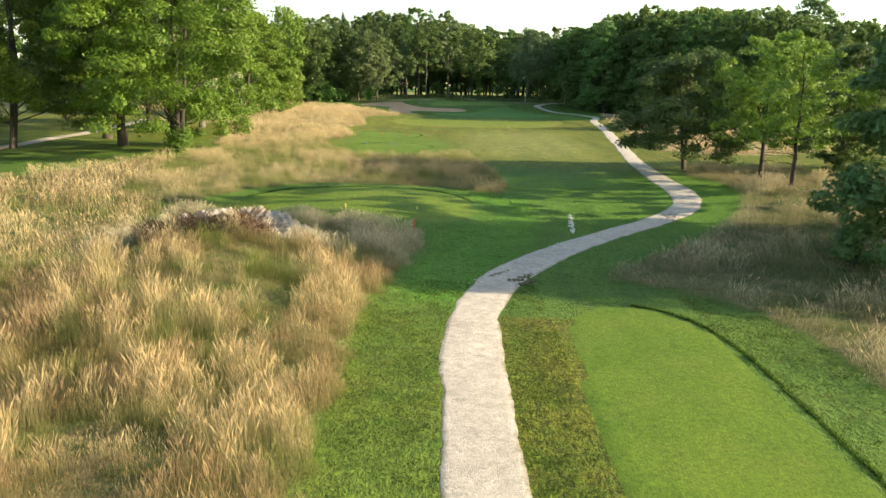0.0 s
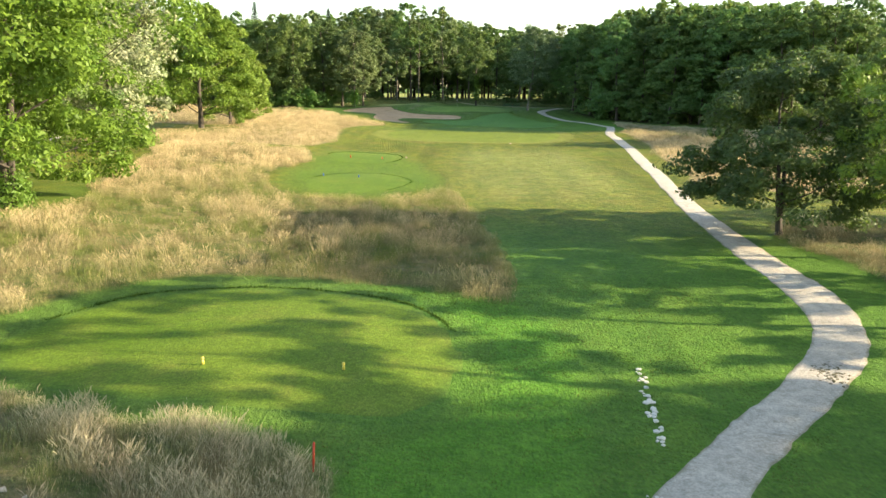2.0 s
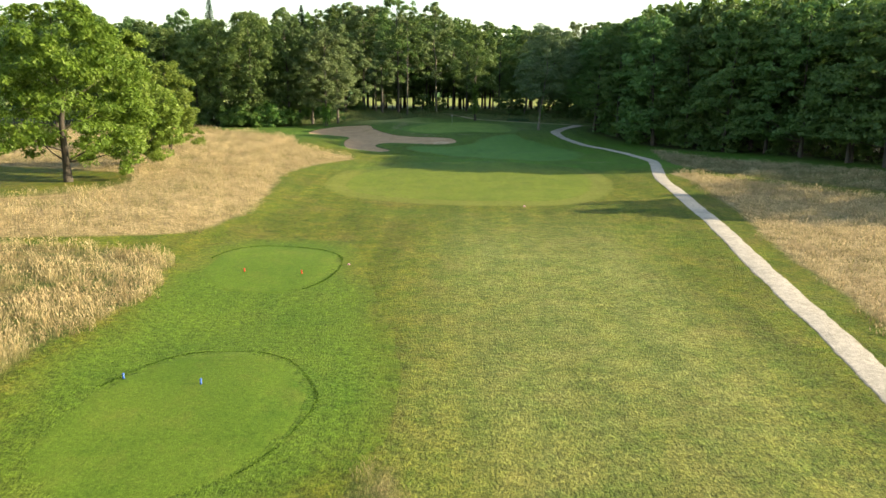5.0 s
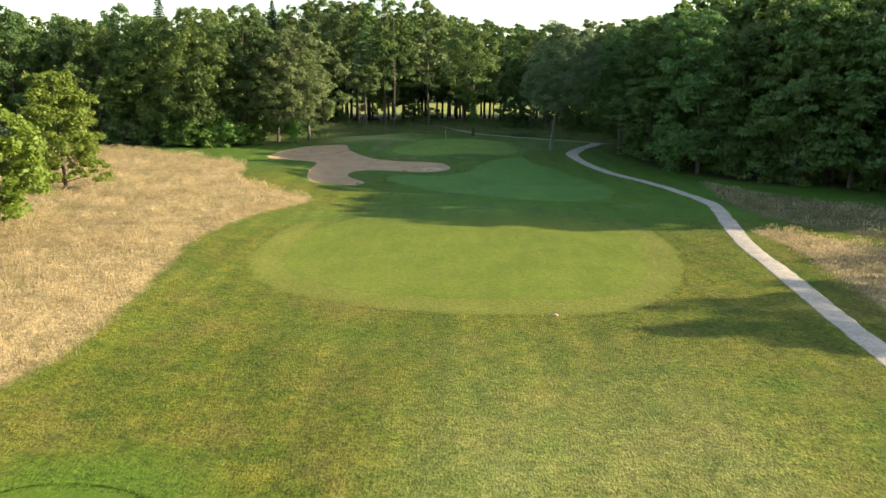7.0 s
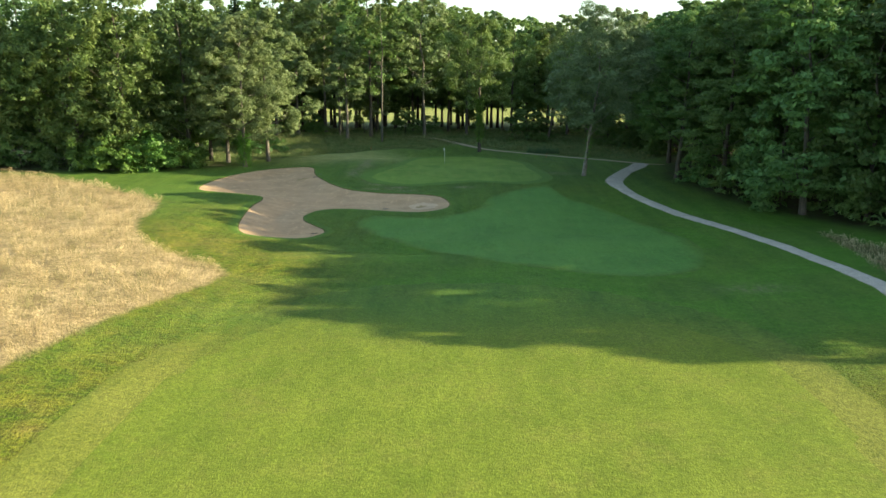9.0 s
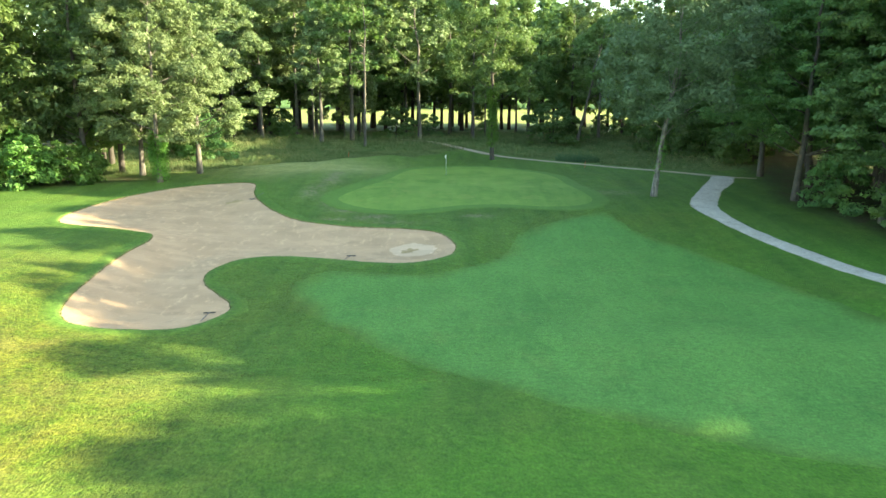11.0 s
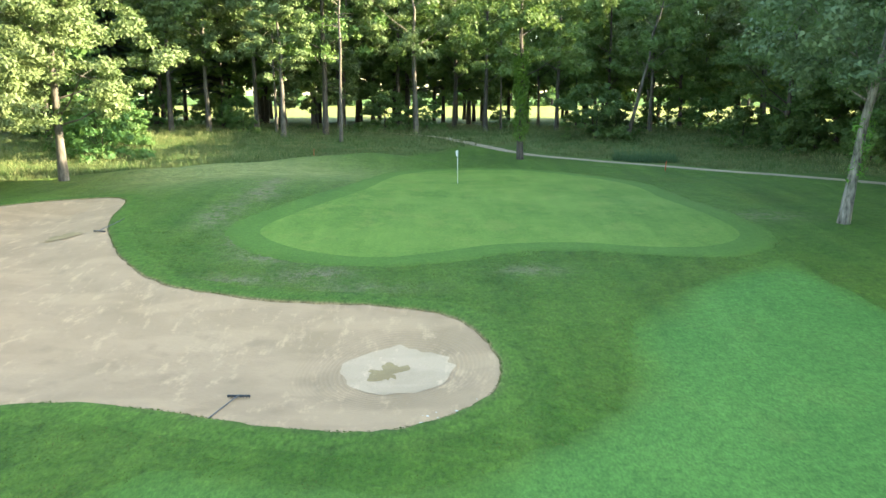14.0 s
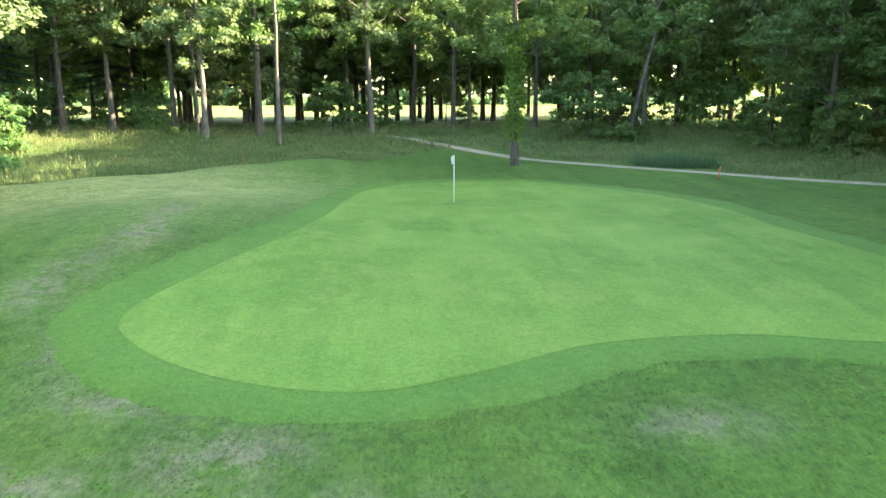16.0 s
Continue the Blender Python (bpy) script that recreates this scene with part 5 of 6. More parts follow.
# ---- tall grass ----
def tall_grass(name, poly, per_m2, lo, hi, width, mat, label, seed, head=0.5, holes=(), lean=0.25, box=None, green=0.0, wave=0.6):
    """Plumed stems and bent blades rooted within an outline, in tufts and drifts of height and colour."""
    r = np.random.default_rng(seed)
    a, b = poly.min(0), poly.max(0)
    if box:
        a, b = np.maximum(a, box[0]), np.minimum(b, box[1])
    n = int((b - a).prod() * per_m2)
    x, y = a[0] + (b[0] - a[0]) * r.random(n), a[1] + (b[1] - a[1]) * r.random(n)
    rim = outside_by(poly, x, y) + 0.9 * (vnoise(x, y, 0.8, seed + 5) - 0.6) + wave * (vnoise(x, y, 2.8, seed + 13) - 0.5)
    keep = rim < 0
    for h in holes:
        keep &= ~inside(h, x, y)
    drift = 0.20 * vnoise(x, y, 3.4, seed) + 0.36 * vnoise(x, y, 1.2, seed + 1) + 0.44 * vnoise(x, y, 0.45, seed + 3)
    drift = np.maximum(S(0.32, 0.68, drift), 0.6 * S(2.2, 0.6, -rim))
    keep &= r.random(n) < 0.50 + 0.62 * drift
    x, y, drift, rim = x[keep], y[keep], drift[keep], rim[keep]
    n = len(x)
    hue = S(0.38 + green, 0.56 + green, 0.38 * vnoise(x, y, 3.4, seed + 7) + 0.42 * vnoise(x, y, 1.0, seed + 8) + 0.22 * drift)
    hue = np.maximum(hue, 0.75 * S(1.6, 0.4, -rim) * vnoise(x, y, 1.1, seed + 12) ** 0.5)
    rust = S(0.50, 0.62, 0.55 * vnoise(x, y, 2.6, seed + 9) + 0.45 * vnoise(x, y, 0.7, seed + 10))
    tall = (lo + (hi - lo) * drift) * (0.55 + 0.75 * r.random(n)) * (0.55 + 0.45 * S(0, 0.7, -rim)) * (0.72 + 0.28 * hue) * (1 - 0.18 * rust)
    ang = 6.28 * r.random(n)
    way = 2.6 + 4.0 * (vnoise(x, y, 3.0, seed + 2) - 0.5) + r.normal(size=n) * 1.7
    tip = tall * (lean * (0.3 + 1.5 * r.random(n)))
    side = np.stack([np.cos(ang), np.sin(ang), 0 * ang], 1)
    bend = np.stack([np.cos(way), np.sin(way), 0 * way], 1)
    root = np.stack([x, y, height(x, y) - 0.03], 1)
    up = np.array((0, 0, 1.0))
    w = (width * (0.6 + 0.8 * r.random(n)))[:, None] / 2
    heads = r.random(n) < head * (0.4 + 0.8 * hue)
    top = root + up * (tall[:, None] * 0.96) + bend * tip[:, None]
    mid = root + up * (tall[:, None] * 0.82) + bend * (tip[:, None] * 0.66)
    neck = root + up * (tall[:, None] * 0.64) + bend * (tip[:, None] * 0.38)
    p, q = heads, ~heads
    plume = np.stack([root[p] - side[p] * w[p] * 0.4, root[p] + side[p] * w[p] * 0.4, neck[p], mid[p] + side[p] * w[p] * 0.6, top[p], mid[p] - side[p] * w[p] * 0.6], 1).reshape(-1, 3)
    blade = np.stack([root[q] - side[q] * w[q], root[q] + side[q] * w[q], top[q] - up * (0.25 * tall[q])[:, None]], 1).reshape(-1, 3)
    i, j = 6 * np.arange(p.sum())[:, None], len(plume) + 3 * np.arange(q.sum())[:, None]
    f = np.concatenate([i + np.array((0, 1, 2)), i + np.array((2, 3, 4)), i + np.array((2, 4, 5)), j + np.array((0, 1, 2))])
    me = mesh_from(name, np.concatenate([plume, blade]), f, mat)
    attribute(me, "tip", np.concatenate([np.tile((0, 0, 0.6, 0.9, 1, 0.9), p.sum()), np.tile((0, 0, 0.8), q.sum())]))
    attribute(me, "hue", np.concatenate([np.repeat(hue[p], 6), np.repeat(hue[q], 3)]))
    attribute(me, "rust", np.concatenate([np.repeat(rust[p], 6), np.repeat(rust[q], 3)]))
    return tagged(new(name, me), label, "tall grass", kind="stuff")


NEAR_STRAW = np.array([(-36, 146), (-10, 146), (-10, 206), (-36, 206)], float)
tall_grass("mound_grass", MOUND_GRASS, 900, 0.34, 1.15, 0.008, M_STRAW, "tall straw-coloured fescue on the mound, with green and rusty drifts", 51, 0.4, (BARE_HEAP,), 0.15, ((-17, 9), (0, 31)), green=0.095)
tall_grass("heap_grass", MOUND_GRASS, 520, 0.22, 0.8, 0.012, M_STRAW_ASH, "tall grey-straw and green grass round the bare earth heap", 67, 0.4, (BARE_HEAP,), 0.22, ((-17, 31), (0, 46)), green=0.05)
tall_grass("dead_weeds", spline([(-14.4, 33.2), (-12.6, 31.6), (-10.5, 30.6), (-8.8, 30.4), (-7.6, 31.2), (-8.6, 32.4), (-10.8, 32.8), (-13, 34)], 4), 620, 0.6, 1.35, 0.022, M_DEAD, "dark brown dead weeds in front of the earth heap", 68, 0.5, (), 0.4)
tall_grass("mound_grass_far", MOUND_GRASS, 60, 0.4, 1.1, 0.05, M_STRAW, "tall straw-coloured fescue behind the mound", 52, 0.6, (), 0.2, ((-40, 18), (-17, 46)), green=0.02)
tall_grass("field_grass", FIELD_A, 300, 0.26, 0.9, 0.0115, M_STRAW_MIXED, "tall straw-coloured grass with green drifts between the tees", 53, 0.35, (), 0.22, ((-22, 45), (6, 92)), green=0.09)
tall_grass("field_grass_far", FIELD_A, 80, 0.25, 0.9, 0.045, M_STRAW_PALE, "pale straw-coloured tall grass beside the lawn", 59, 0.55, (np.array([(-22, 45), (6, 45), (6, 92), (-22, 92)], float),), 0.22, green=-0.03, wave=2.0)
tall_grass("far_field_grass", FIELD_B, 36, 0.22, 1.0, 0.036, M_STRAW_PALE, "sunlit field of pale straw-coloured tall grass", 54, 0.6, (NEAR_STRAW,), 0.22, green=0.015, wave=2.0)
tall_grass("near_field_grass", FIELD_B, 84, 0.22, 0.95, 0.02, M_STRAW_PALE, "sunlit pale straw-coloured tall grass at the edge of the field", 66, 0.55, (), 0.22, ((-36, 146), (-10, 206)), green=0.02, wave=2.0)
tall_grass("path_side_grass", RIGHT_GRASS, 145, 0.22, 0.9, 0.02, M_STRAW_GREY, "tall grey-green and straw grass beside the path", 55, 0.3, (), 0.3, ((6, 14), (32, 72)), green=0.08)
tall_grass("right_field_grass", RIGHT_FIELD, 26, 0.35, 0.85, 0.07, M_STRAW_PALE, "straw-coloured tall grass in front of the wood", 56, 0.6, green=-0.03, wave=2.0)
tall_grass("wood_edge_grass", FAR_STRIP, 34, 0.25, 0.6, 0.07, M_STRAW_GREY, "rough dry grass along the wood's edge", 57, 0.5)
tall_grass("meadow_grass", BACK_GRASS, 26, 0.35, 0.95, 0.05, M_WILD, "rough green meadow grass behind the putting green", 58, 0.35, green=0.06)

tall_grass("reeds", spline([(16.6, 255.6), (18.6, 253.6), (21, 252.6), (22, 254.2), (20, 256.2), (17.6, 257.4)], 4), 110, 0.9, 1.7, 0.05, M_REED, "clump of blue-green reeds beside the gravel path", 60, 0.1)


def fringe(name, line, per_m, spread, tall, mat, label, seed, keep=None, closed=True):
    """A ragged line of longer turf along an edge that the mower leaves."""
    r = np.random.default_rng(seed)
    nxt = np.roll(line, -1, 0) if closed else line[1:]
    base = line if closed else line[:-1]
    run = np.linalg.norm(nxt - base, axis=1)
    n = int(run.sum() * per_m)
    k = r.choice(len(base), n, p=run / run.sum())
    p = base[k] + (nxt - base)[k] * r.random(n)[:, None]
    p = p + r.normal(size=(n, 2)) * spread
    if keep is not None:
        p = p[keep(p[:, 0], p[:, 1])]
    n = len(p)
    h = tall * (0.4 + 0.9 * r.random(n)) * (0.5 + vnoise(p[:, 0], p[:, 1], 0.6, seed))
    a, w = 6.28 * r.random(n), 0.012 + 0.014 * r.random(n)
    side = np.stack([np.cos(a) * w, np.sin(a) * w, 0 * a], 1)
    root = np.column_stack([p, height(p[:, 0], p[:, 1]) - 0.01])
    top = root + np.column_stack([0.45 * h * r.normal(size=n), 0.45 * h * r.normal(size=n), h])
    me = mesh_from(name, np.stack([root - side, root + side, top], 1).reshape(-1, 3), np.arange(3 * n).reshape(-1, 3), mat)
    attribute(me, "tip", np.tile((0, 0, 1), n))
    attribute(me, "hue", np.repeat(r.random(n), 3))
    attribute(me, "rust", np.zeros(3 * n))
    return tagged(new(name, me), label, "turf", kind="stuff")


fringe("tee_edge_grass", TEE_NEAR, 260, 0.04, 0.10, M_FRINGE, "ragged turf edge of the tee box", 61, lambda x, y: (x > 7) & (y > 8))
fringe("tee_edge_grass", TEE_FORWARD, 130, 0.05, 0.055, M_FRINGE, "ragged turf edge of the forward tee box", 62, lambda x, y: (y > 89) | (x > -4))
fringe("tee_edge_grass", TEE_FRONT, 150, 0.05, 0.065, M_FRINGE, "ragged turf edge of the front tee box", 63, lambda x, y: (y > 110) | (x > -6))
fringe("tee_edge_grass", TEE_MIDDLE, 120, 0.06, 0.09, M_FRINGE, "ragged turf edge of the middle tee box", 64, lambda x, y: y > 49)
fringe("bunker_edge_grass", BUNKER, 150, 0.07, 0.032, M_FRINGE, "ragged turf hanging over the bunker's edge", 65, lambda x, y: outside_by(BUNKER, x, y) > -0.03)


def tufts(name, box, per_m2, tall, mat, label, seed, clear=()):
    """Short tufts that stand out of the mown turf, thicker in drifts, clear of what is mown closer."""
    r = np.random.default_rng(seed)
    (x0, y0), (x1, y1) = box
    n = int((x1 - x0) * (y1 - y0) * per_m2)
    x, y = x0 + (x1 - x0) * r.random(n), y0 + (y1 - y0) * r.random(n)
    keep = r.random(n) < 0.25 + 1.1 * S(0.3, 0.75, 0.5 * vnoise(x, y, 1.6, seed) + 0.5 * vnoise(x, y, 0.4, seed + 1))
    for poly, gap in clear:
        keep &= near_outline(poly, x, y, 1) > gap
    x, y = x[keep], y[keep]
    n = len(x)
    h = tall * (0.45 + 0.9 * r.random(n)) * (0.6 + 0.7 * vnoise(x, y, 0.5, seed + 2))
    a, w = 6.28 * r.random(n), 0.010 + 0.014 * r.random(n)
    side = np.stack([np.cos(a) * w, np.sin(a) * w, 0 * a], 1)
    root = np.column_stack([x, y, height(x, y) - 0.01])
    top = root + np.column_stack([0.6 * h * r.normal(size=n), 0.6 * h * r.normal(size=n), h])
    me = mesh_from(name, np.stack([root - side, root + side, top], 1).reshape(-1, 3), np.arange(3 * n).reshape(-1, 3), mat)
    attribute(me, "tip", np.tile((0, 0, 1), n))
    attribute(me, "hue", np.repeat(np.clip(vnoise(x, y, 1.1, seed + 3) + 0.25 * r.normal(size=n), 0, 1), 3))
    attribute(me, "rust", np.repeat(0.8 * S(0.55, 0.75, vnoise(x, y, 0.9, seed + 4)), 3))
    return tagged(new(name, me), label, "turf", kind="stuff")


def strip_outline(points):
    """The outline of a path from its centre line and widths."""
    c = np.array([p[:2] for p in points], float)
    d = np.gradient(c, axis=0)
    d /= np.linalg.norm(d, axis=1)[:, None]
    off = np.stack([d[:, 1], -d[:, 0]], 1) * np.array([[p[2] / 2] for p in points])
    return np.concatenate([c + off, (c - off)[::-1]])


NEAR_PATH = strip_outline(PATH_LINE[:18])
tufts("turf_tufts", ((-3.6, 9), (3.8, 30)), 330, 0.06, M_TUFT, "short uneven tufts in the mown strip beside the path", 81, ((TEE_NEAR, 0.02), (MOUND_GRASS, 0.0), (NEAR_PATH, 0.0)))
tufts("turf_tufts", ((9.2, 9), (13, 30)), 260, 0.06, M_TUFT, "short uneven tufts in the mown strip beside the tee box", 82, ((TEE_NEAR, 0.05), (RIGHT_GRASS, 0.0)))
tufts("turf_tufts", ((-3, 30), (12, 56)), 110, 0.05, M_TUFT, "short uneven tufts in the turf beside the path", 83, ((TEE_MIDDLE, 0.3), (MOUND_GRASS, 0.0), (RIGHT_GRASS, 0.0), (NEAR_PATH, 0.0)))
tufts("turf_tufts", ((-13, 186), (18, 222)), 120, 0.05, M_TUFT, "short uneven tufts in the rough round the bunker", 84, ((BUNKER, 0.1), (COLLAR, -0.4), (APRON, -0.8)))


# ---- things ----
def heap():
    """The bare earth top of the mound, with clods."""
    def dome(x, y):
        d = outside_by(BARE_HEAP, x, y)
        return 0.95 * S(0.2, -2.6, d) - 0.1 + S(0, -0.8, d) * (0.42 * (vnoise(x, y, 0.6, 5) - 0.5) + 0.30 * (vnoise(x, y, 0.24, 6) - 0.5) + 0.16 * (vnoise(x, y, 0.11, 7) - 0.5))
    patch("bare_earth_heap", BARE_HEAP, M_EARTH, 0.0, 0.1, "pale bare earth heap with crumbly clods on the mound", "earth heap", dome)
    r = np.random.default_rng(21)
    lo, hi = BARE_HEAP.min(0) - 0.4, BARE_HEAP.max(0) + 0.4
    x, y = (lo + (hi - lo) * r.random((2600, 2))).T
    keep = outside_by(BARE_HEAP, x, y) < 0.25 * r.normal(size=2600) - 0.1
    x, y = x[keep], y[keep]
    n = len(x)
    ball = np.array([(1, 0, 0), (-1, 0, 0), (0, 1, 0), (0, -1, 0), (0, 0, 1), (0, 0, -1)], float)
    sides = np.array([(0, 2, 4), (2, 1, 4), (1, 3, 4), (3, 0, 4), (2, 0, 5), (1, 2, 5), (3, 1, 5), (0, 3, 5)])
    size = 0.03 + 0.10 * r.random(n) ** 2.5
    v = ball[None] * (0.6 + 0.7 * r.random((n, 6, 1))) * size[:, None, None] + 0.3 * size[:, None, None] * r.normal(size=(n, 6, 3))
    v = v * np.array((1, 1, 0.7)) + np.stack([x, y, height(x, y) + np.maximum(dome(x, y), -0.02) + 0.3 * size], 1)[:, None]
    me = mesh_from("earth_clods", v.reshape(-1, 3), (sides[None] + 6 * np.arange(n)[:, None, None]).reshape(-1, 3), M_EARTH)
    tagged(new("earth_clods", me), "pale crumbly clods strewn over the earth heap", "clods", kind="stuff")


heap()


def cylinder(bm, p, q, r0, r1, n=10):
    p, q = Vector(p), Vector(q)
    m = Matrix.Translation((p + q) / 2) @ (q - p).to_track_quat("Z", "Y").to_matrix().to_4x4()
    bmesh.ops.create_cone(bm, cap_ends=True, segments=n, radius1=r0, radius2=r1, depth=(q - p).length, matrix=m)


def flagstick(x, y):
    root = thing("flagstick", pose(x, y, float(height(x, y)) + 0.06), "white flagstick with a small pale flag in the putting green", "flagstick")
    bm = bmesh.new()
    cylinder(bm, (0, 0, -0.1), (0, 0, 2.2), 0.022, 0.016, 10)
    part("pole", bm, M_WHITE, root, smooth=True)
    bm = bmesh.new()
    n, rows = 7, []
    for k in range(n):
        u = k / (n - 1)
        yy = 0.05 * math.sin(4 * u)
        rows.append([bm.verts.new((-0.02 - 0.13 * u, yy, 2.19 - 0.10 * u)), bm.verts.new((-0.02 - 0.10 * u, yy + 0.01, 1.80 - 0.02 * u))])
    for a, b in zip(rows, rows[1:]):
        bm.faces.new((a[0], b[0], b[1], a[1]))
    bmesh.ops.solidify(bm, geom=bm.faces[:], thickness=0.006)
    part("flag", bm, M_WHITE, root, "limp white flag cloth")
    bm = bmesh.new()
    bmesh.ops.create_cone(bm, cap_ends=True, segments=16, radius1=0.054, radius2=0.054, depth=0.02)
    part("cup", bm, M_BLACK, root, "dark rim of the hole")


flagstick(2.4, 238.0)


def rake(x, y, turn, up=0.0):
    z = float(height(x, y) + sand_floor(np.array([x]), np.array([y]))[0])
    root = thing("bunker_rake", pose(x, y, z + 0.05, 0, 0, turn), "dark bunker rake lying on the sand", "rake", "bunker rakes")
    bm = bmesh.new()
    bmesh.ops.create_cube(bm, size=1, matrix=Matrix.Translation((0, 0, 0.02)) @ Matrix.Diagonal((0.62, 0.07, 0.05, 1)))
    bmesh.ops.bevel(bm, geom=bm.edges[:], offset=0.012, segments=2, affect="EDGES")
    part("head", bm, M_BLACK, root)
    bm = bmesh.new()
    cylinder(bm, (0, 0, 0.04), (-0.35, -1.45, 0.04 + up), 0.018, 0.018, 8)
    part("handle", bm, M_HANDLE, root, "slim grey handle")
    for k in range(8):
        bm = bmesh.new()
        cylinder(bm, (-0.28 + 0.08 * k, 0, 0.01), (-0.28 + 0.08 * k, 0.02, -0.06), 0.01, 0.006, 6)
        part("tine", bm, M_BLACK, root)


rake(-3.75, 206.95, 0, 0.0)
rake(-14.35, 221.9, 170, 0.35)
rake(-9.6, 195.2, 15, 0.0)


def silt(x, y, rx, ry, seed, mat, lift, label, name, rag=0.03):
    """A dried puddle with an uneven rim."""
    r = np.random.default_rng(seed)
    ang = np.linspace(0, 2 * np.pi, 36, endpoint=False)
    k = 1 + rag * r.normal(size=36) + 2.2 * rag * np.sin(2 * ang + seed) + 1.2 * rag * np.sin(5 * ang)
    poly = spline([(x + rx * q * math.cos(t), y + ry * q * math.sin(t)) for t, q in zip(ang, k)], 3)
    patch(name, poly, mat, lift, 0.2, label, "puddle", sand_floor)


silt(0.35, 208.9, 1.62, 1.5, 3, M_PALE_SAND, 0.012, "pale dried silt where a puddle stood", "dried_puddle")
silt(0.05, 208.85, 0.55, 0.45, 12, M_WET, 0.02, "brown damp patch in the dried puddle", "damp_patch", 0.15)
silt(-16.1, 221.9, 0.65, 0.6, 7, M_WET, 0.04, "brown damp patch in the sand", "damp_patch", 0.12)


def tee_marker(x, y, mat, label):
    root = thing("tee_marker", pose(x, y, float(height(x, y)) + 0.03), label, "tee marker", "tee markers")
    bm = bmesh.new()
    bmesh.ops.create_cone(bm, cap_ends=True, segments=12, radius1=0.05, radius2=0.035, depth=0.17, matrix=Matrix.Translation((0, 0, 0.085)))
    part("post", bm, mat, root, smooth=True)
    bm = bmesh.new()
    bmesh.ops.create_uvsphere(bm, u_segments=12, v_segments=8, radius=0.055, matrix=Matrix.Translation((0, 0, 0.19)))
    part("knob", bm, mat, root, smooth=True)


for x, y in ((-6.45, 45), (-2.0, 45)):
    tee_marker(x, y, M_YELLOW, "small pale yellow tee marker on the tee box")
for x, y in ((-10.4, 89.9), (-7.15, 89.6)):
    tee_marker(x, y, M_BLUE, "small blue tee marker on the tee box")
for x, y in ((-10.3, 107.1), (-6.7, 107.3)):
    tee_marker(x, y, M_RED, "small red tee marker on the tee box")


def stake(x, y):
    root = thing("red_stake", pose(x, y, float(height(x, y)), 2, 3, 0), "short red hazard stake standing in the grass", "stake", "hazard stakes")
    bm = bmesh.new()
    cylinder(bm, (0, 0, -0.1), (0, 0, 0.75), 0.03, 0.03, 8)
    part("post", bm, M_RED, root, smooth=True)
    bm = bmesh.new()
    cylinder(bm, (0, 0, 0.75), (0, 0, 0.80), 0.03, 0.008, 8)
    part("cap", bm, M_RED, root, smooth=True)


for x, y in ((-1.9, 39.3), (-11.2, 259.3), (19, 247.2)):
    stake(x, y)


def slab(name, x, y, mat, label, category, r=0.22):
    bm = bmesh.new()
    bmesh.ops.create_cone(bm, cap_ends=True, segments=10, radius1=r, radius2=r * 0.8, depth=0.1)
    bmesh.ops.bevel(bm, geom=bm.edges[:], offset=0.015, segments=1, affect="EDGES")
    me = bpy.data.meshes.new(name)
    bm.to_mesh(me)
    bm.free()
    me.materials.append(mat)
    ob = new(name, me)
    ob.matrix_world = pose(x, y, float(height(x, y)) + 0.05)
    tagged(ob, label, category)


slab("distance_plate", -4.1, 110.1, M_PINK, "pale pink round plate in the turf beside the tee", "plate", 0.1)
slab("sprinkler_cover", 10.05, 135.4, M_PINK, "pale sprinkler cover set in the fairway turf", "cover", 0.16)


def stone_mesh(seed):
    r = np.random.default_rng(seed)
    bm = bmesh.new()
    bmesh.ops.create_icosphere(bm, subdivisions=1, radius=1)
    for v in bm.verts:
        v.co *= 0.75 + 0.5 * r.random()
        v.co.z *= 0.5
    me = bpy.data.meshes.new("stone")
    bm.to_mesh(me)
    bm.free()
    me.materials.append(M_STONE)
    return me


STONES = [stone_mesh(k) for k in range(5)]


def stone(x, y, size, k, label, group):
    ob = new("stone", STONES[k % 5])
    ob.matrix_world = pose(x, y, float(height(x, y)) + 0.2 * size, 0, 0, 77 * k) @ Matrix.Diagonal((size, size, size, 1))
    tagged(ob, label, "stone", group)


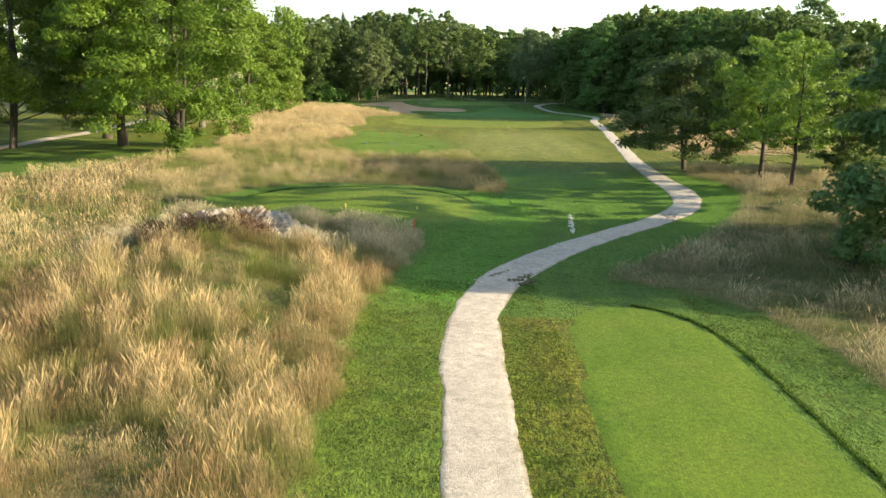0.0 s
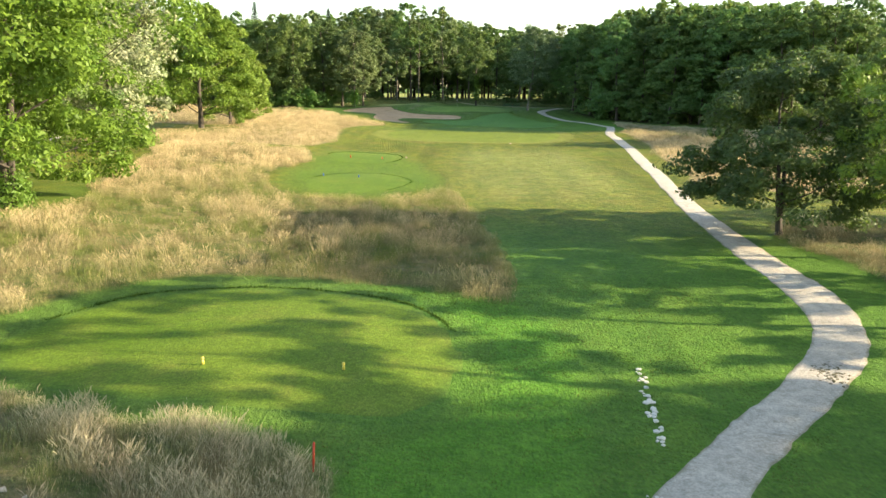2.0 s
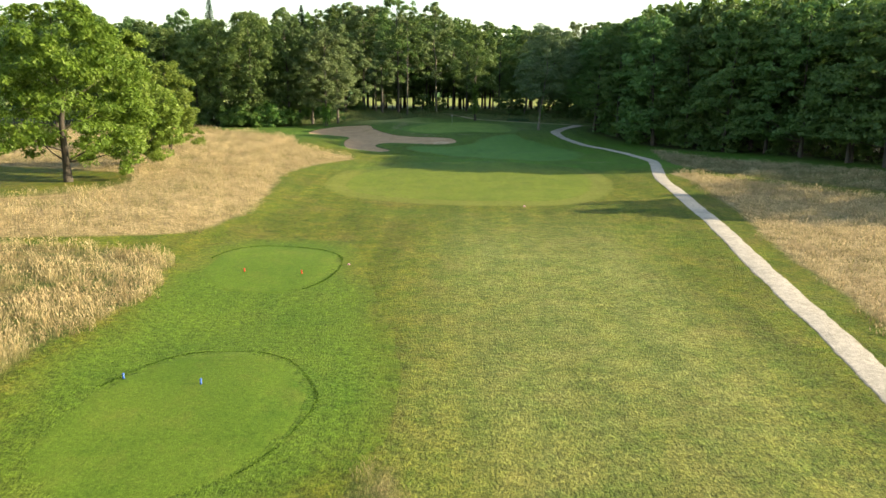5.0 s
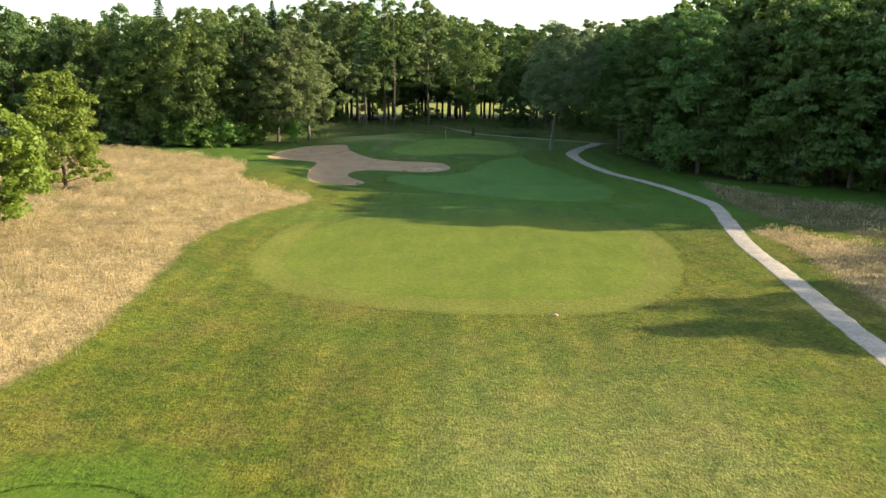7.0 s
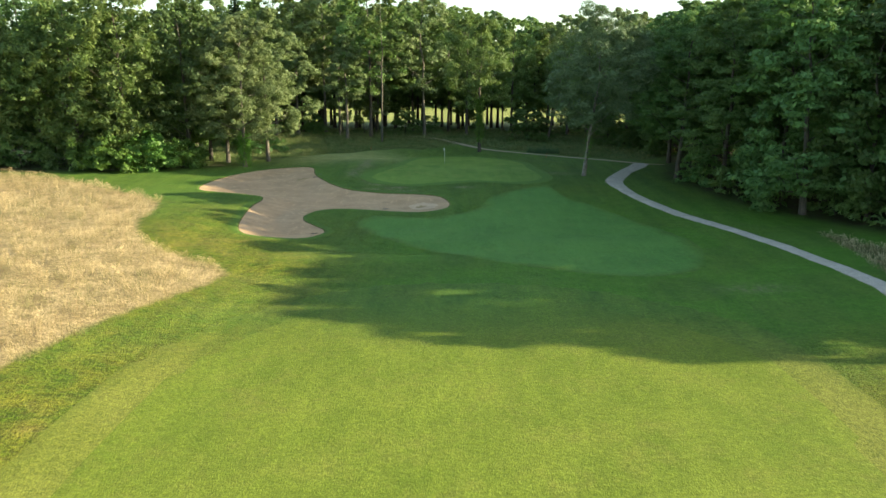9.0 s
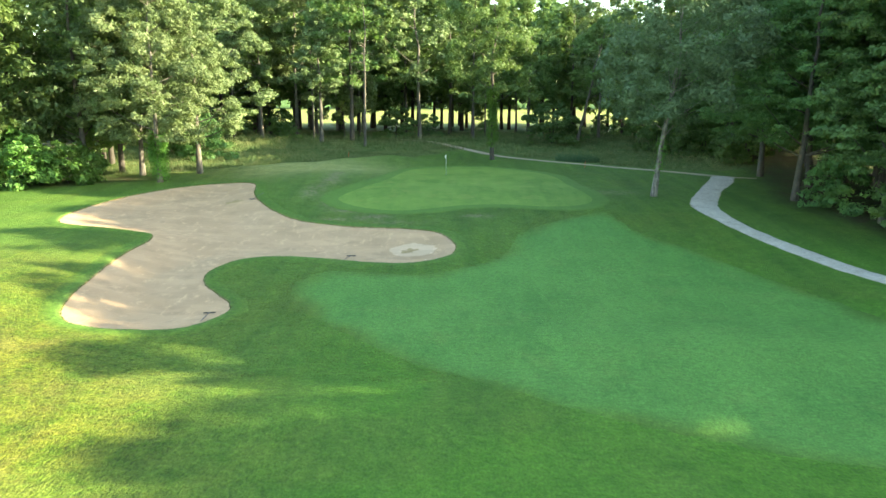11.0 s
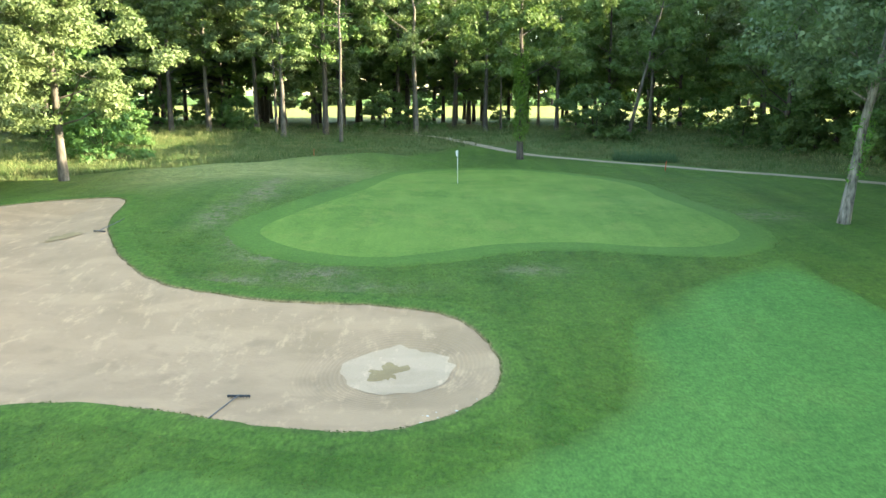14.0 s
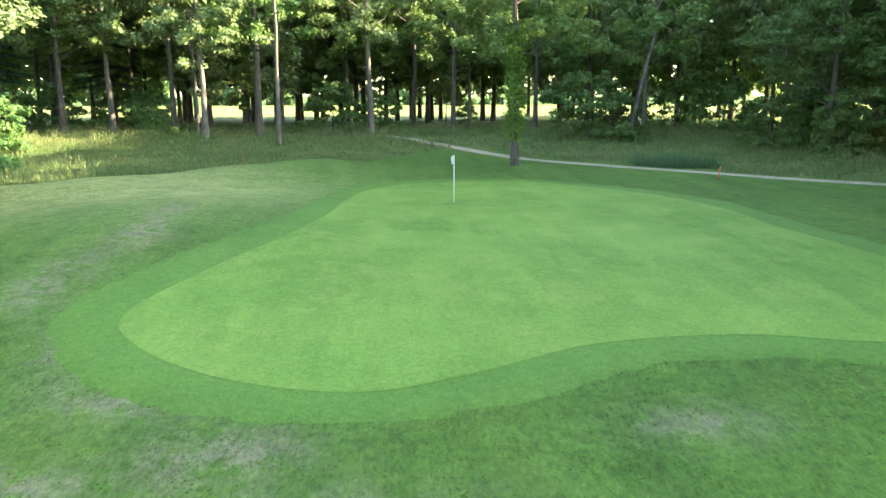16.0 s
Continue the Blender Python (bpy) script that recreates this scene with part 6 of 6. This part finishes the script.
r = np.random.default_rng(4)
for k in range(46):
    u = r.random()
    stone(7.1 + 0.6 * u + 0.09 * r.normal(), 41.2 + 5.6 * u, 0.035 + 0.07 * r.random(), k, "pale limestone rubble along a drain in the turf", "drain rubble")
for k in range(90):
    u = r.random()
    stone(1.05 + 5.6 * u - 0.5 * math.sin(3.14 * u) + 0.13 * r.normal(), 29.6 + 9.6 * u + 0.13 * r.normal(), 0.02 + 0.05 * r.random() ** 2, k, "pale limestone crumb on the path's edge", "path rubble")
for k in range(34):
    u = r.random()
    stone(2.75 + 0.5 * math.sin(3 * u) + 0.15 * r.normal() - 1.6 * u, 206.4 - 1.1 * u + 0.12 * r.normal(), 0.015 + 0.035 * r.random() ** 2, k, "pale crumb of sand and stone on the bunker's edge", "bunker rubble")


def debris(x, y, rx, ry, turn, count, seed):
    """Washed-up clods of earth and dead leaves, thin and flat, thinning out from the middle."""
    r = np.random.default_rng(seed)
    v, f = [], []
    for k in range(count):
        a, b = rx * r.normal(), ry * r.normal()
        px, py = x + a * math.cos(turn) - b * math.sin(turn), y + a * math.sin(turn) + b * math.cos(turn)
        size, way, z = 0.025 + 0.05 * r.random() ** 2, 6.28 * r.random(), float(height(px, py)) + 0.045
        ring = [(px + size * (0.7 + 0.6 * r.random()) * math.cos(way + t), py + size * (0.5 + 0.5 * r.random()) * math.sin(way + t), z) for t in (0, 1.3, 2.5, 3.8, 5.1)]
        n = len(v)
        v += ring + [(px, py, z + 0.3 * size), (px, py, z - 0.05)]
        f += [(n + q, n + (q + 1) % 5, n + 5) for q in range(5)] + [(n + (q + 1) % 5, n + q, n + 6) for q in range(5)]
    me = mesh_from("path_debris", np.array(v), np.array(f), M_DEBRIS)
    tagged(new("path_debris", me), "dark clods of earth and dead leaves washed onto the gravel path", "debris", kind="stuff")


M_DEBRIS = plain("damp_earth_and_leaves", (0.13, 0.115, 0.06), 0.9)
debris(2.85, 30.6, 0.16, 0.16, 0.0, 60, 71)
debris(3.3, 31.1, 0.42, 0.13, 0.9, 80, 73)
debris(3.35, 30.2, 0.30, 0.10, 0.9, 60, 74)
debris(2.2, 31.6, 0.5, 0.07, 0.95, 40, 75)
debris(13.95, 46.3, 0.26, 0.4, -0.4, 120, 72)
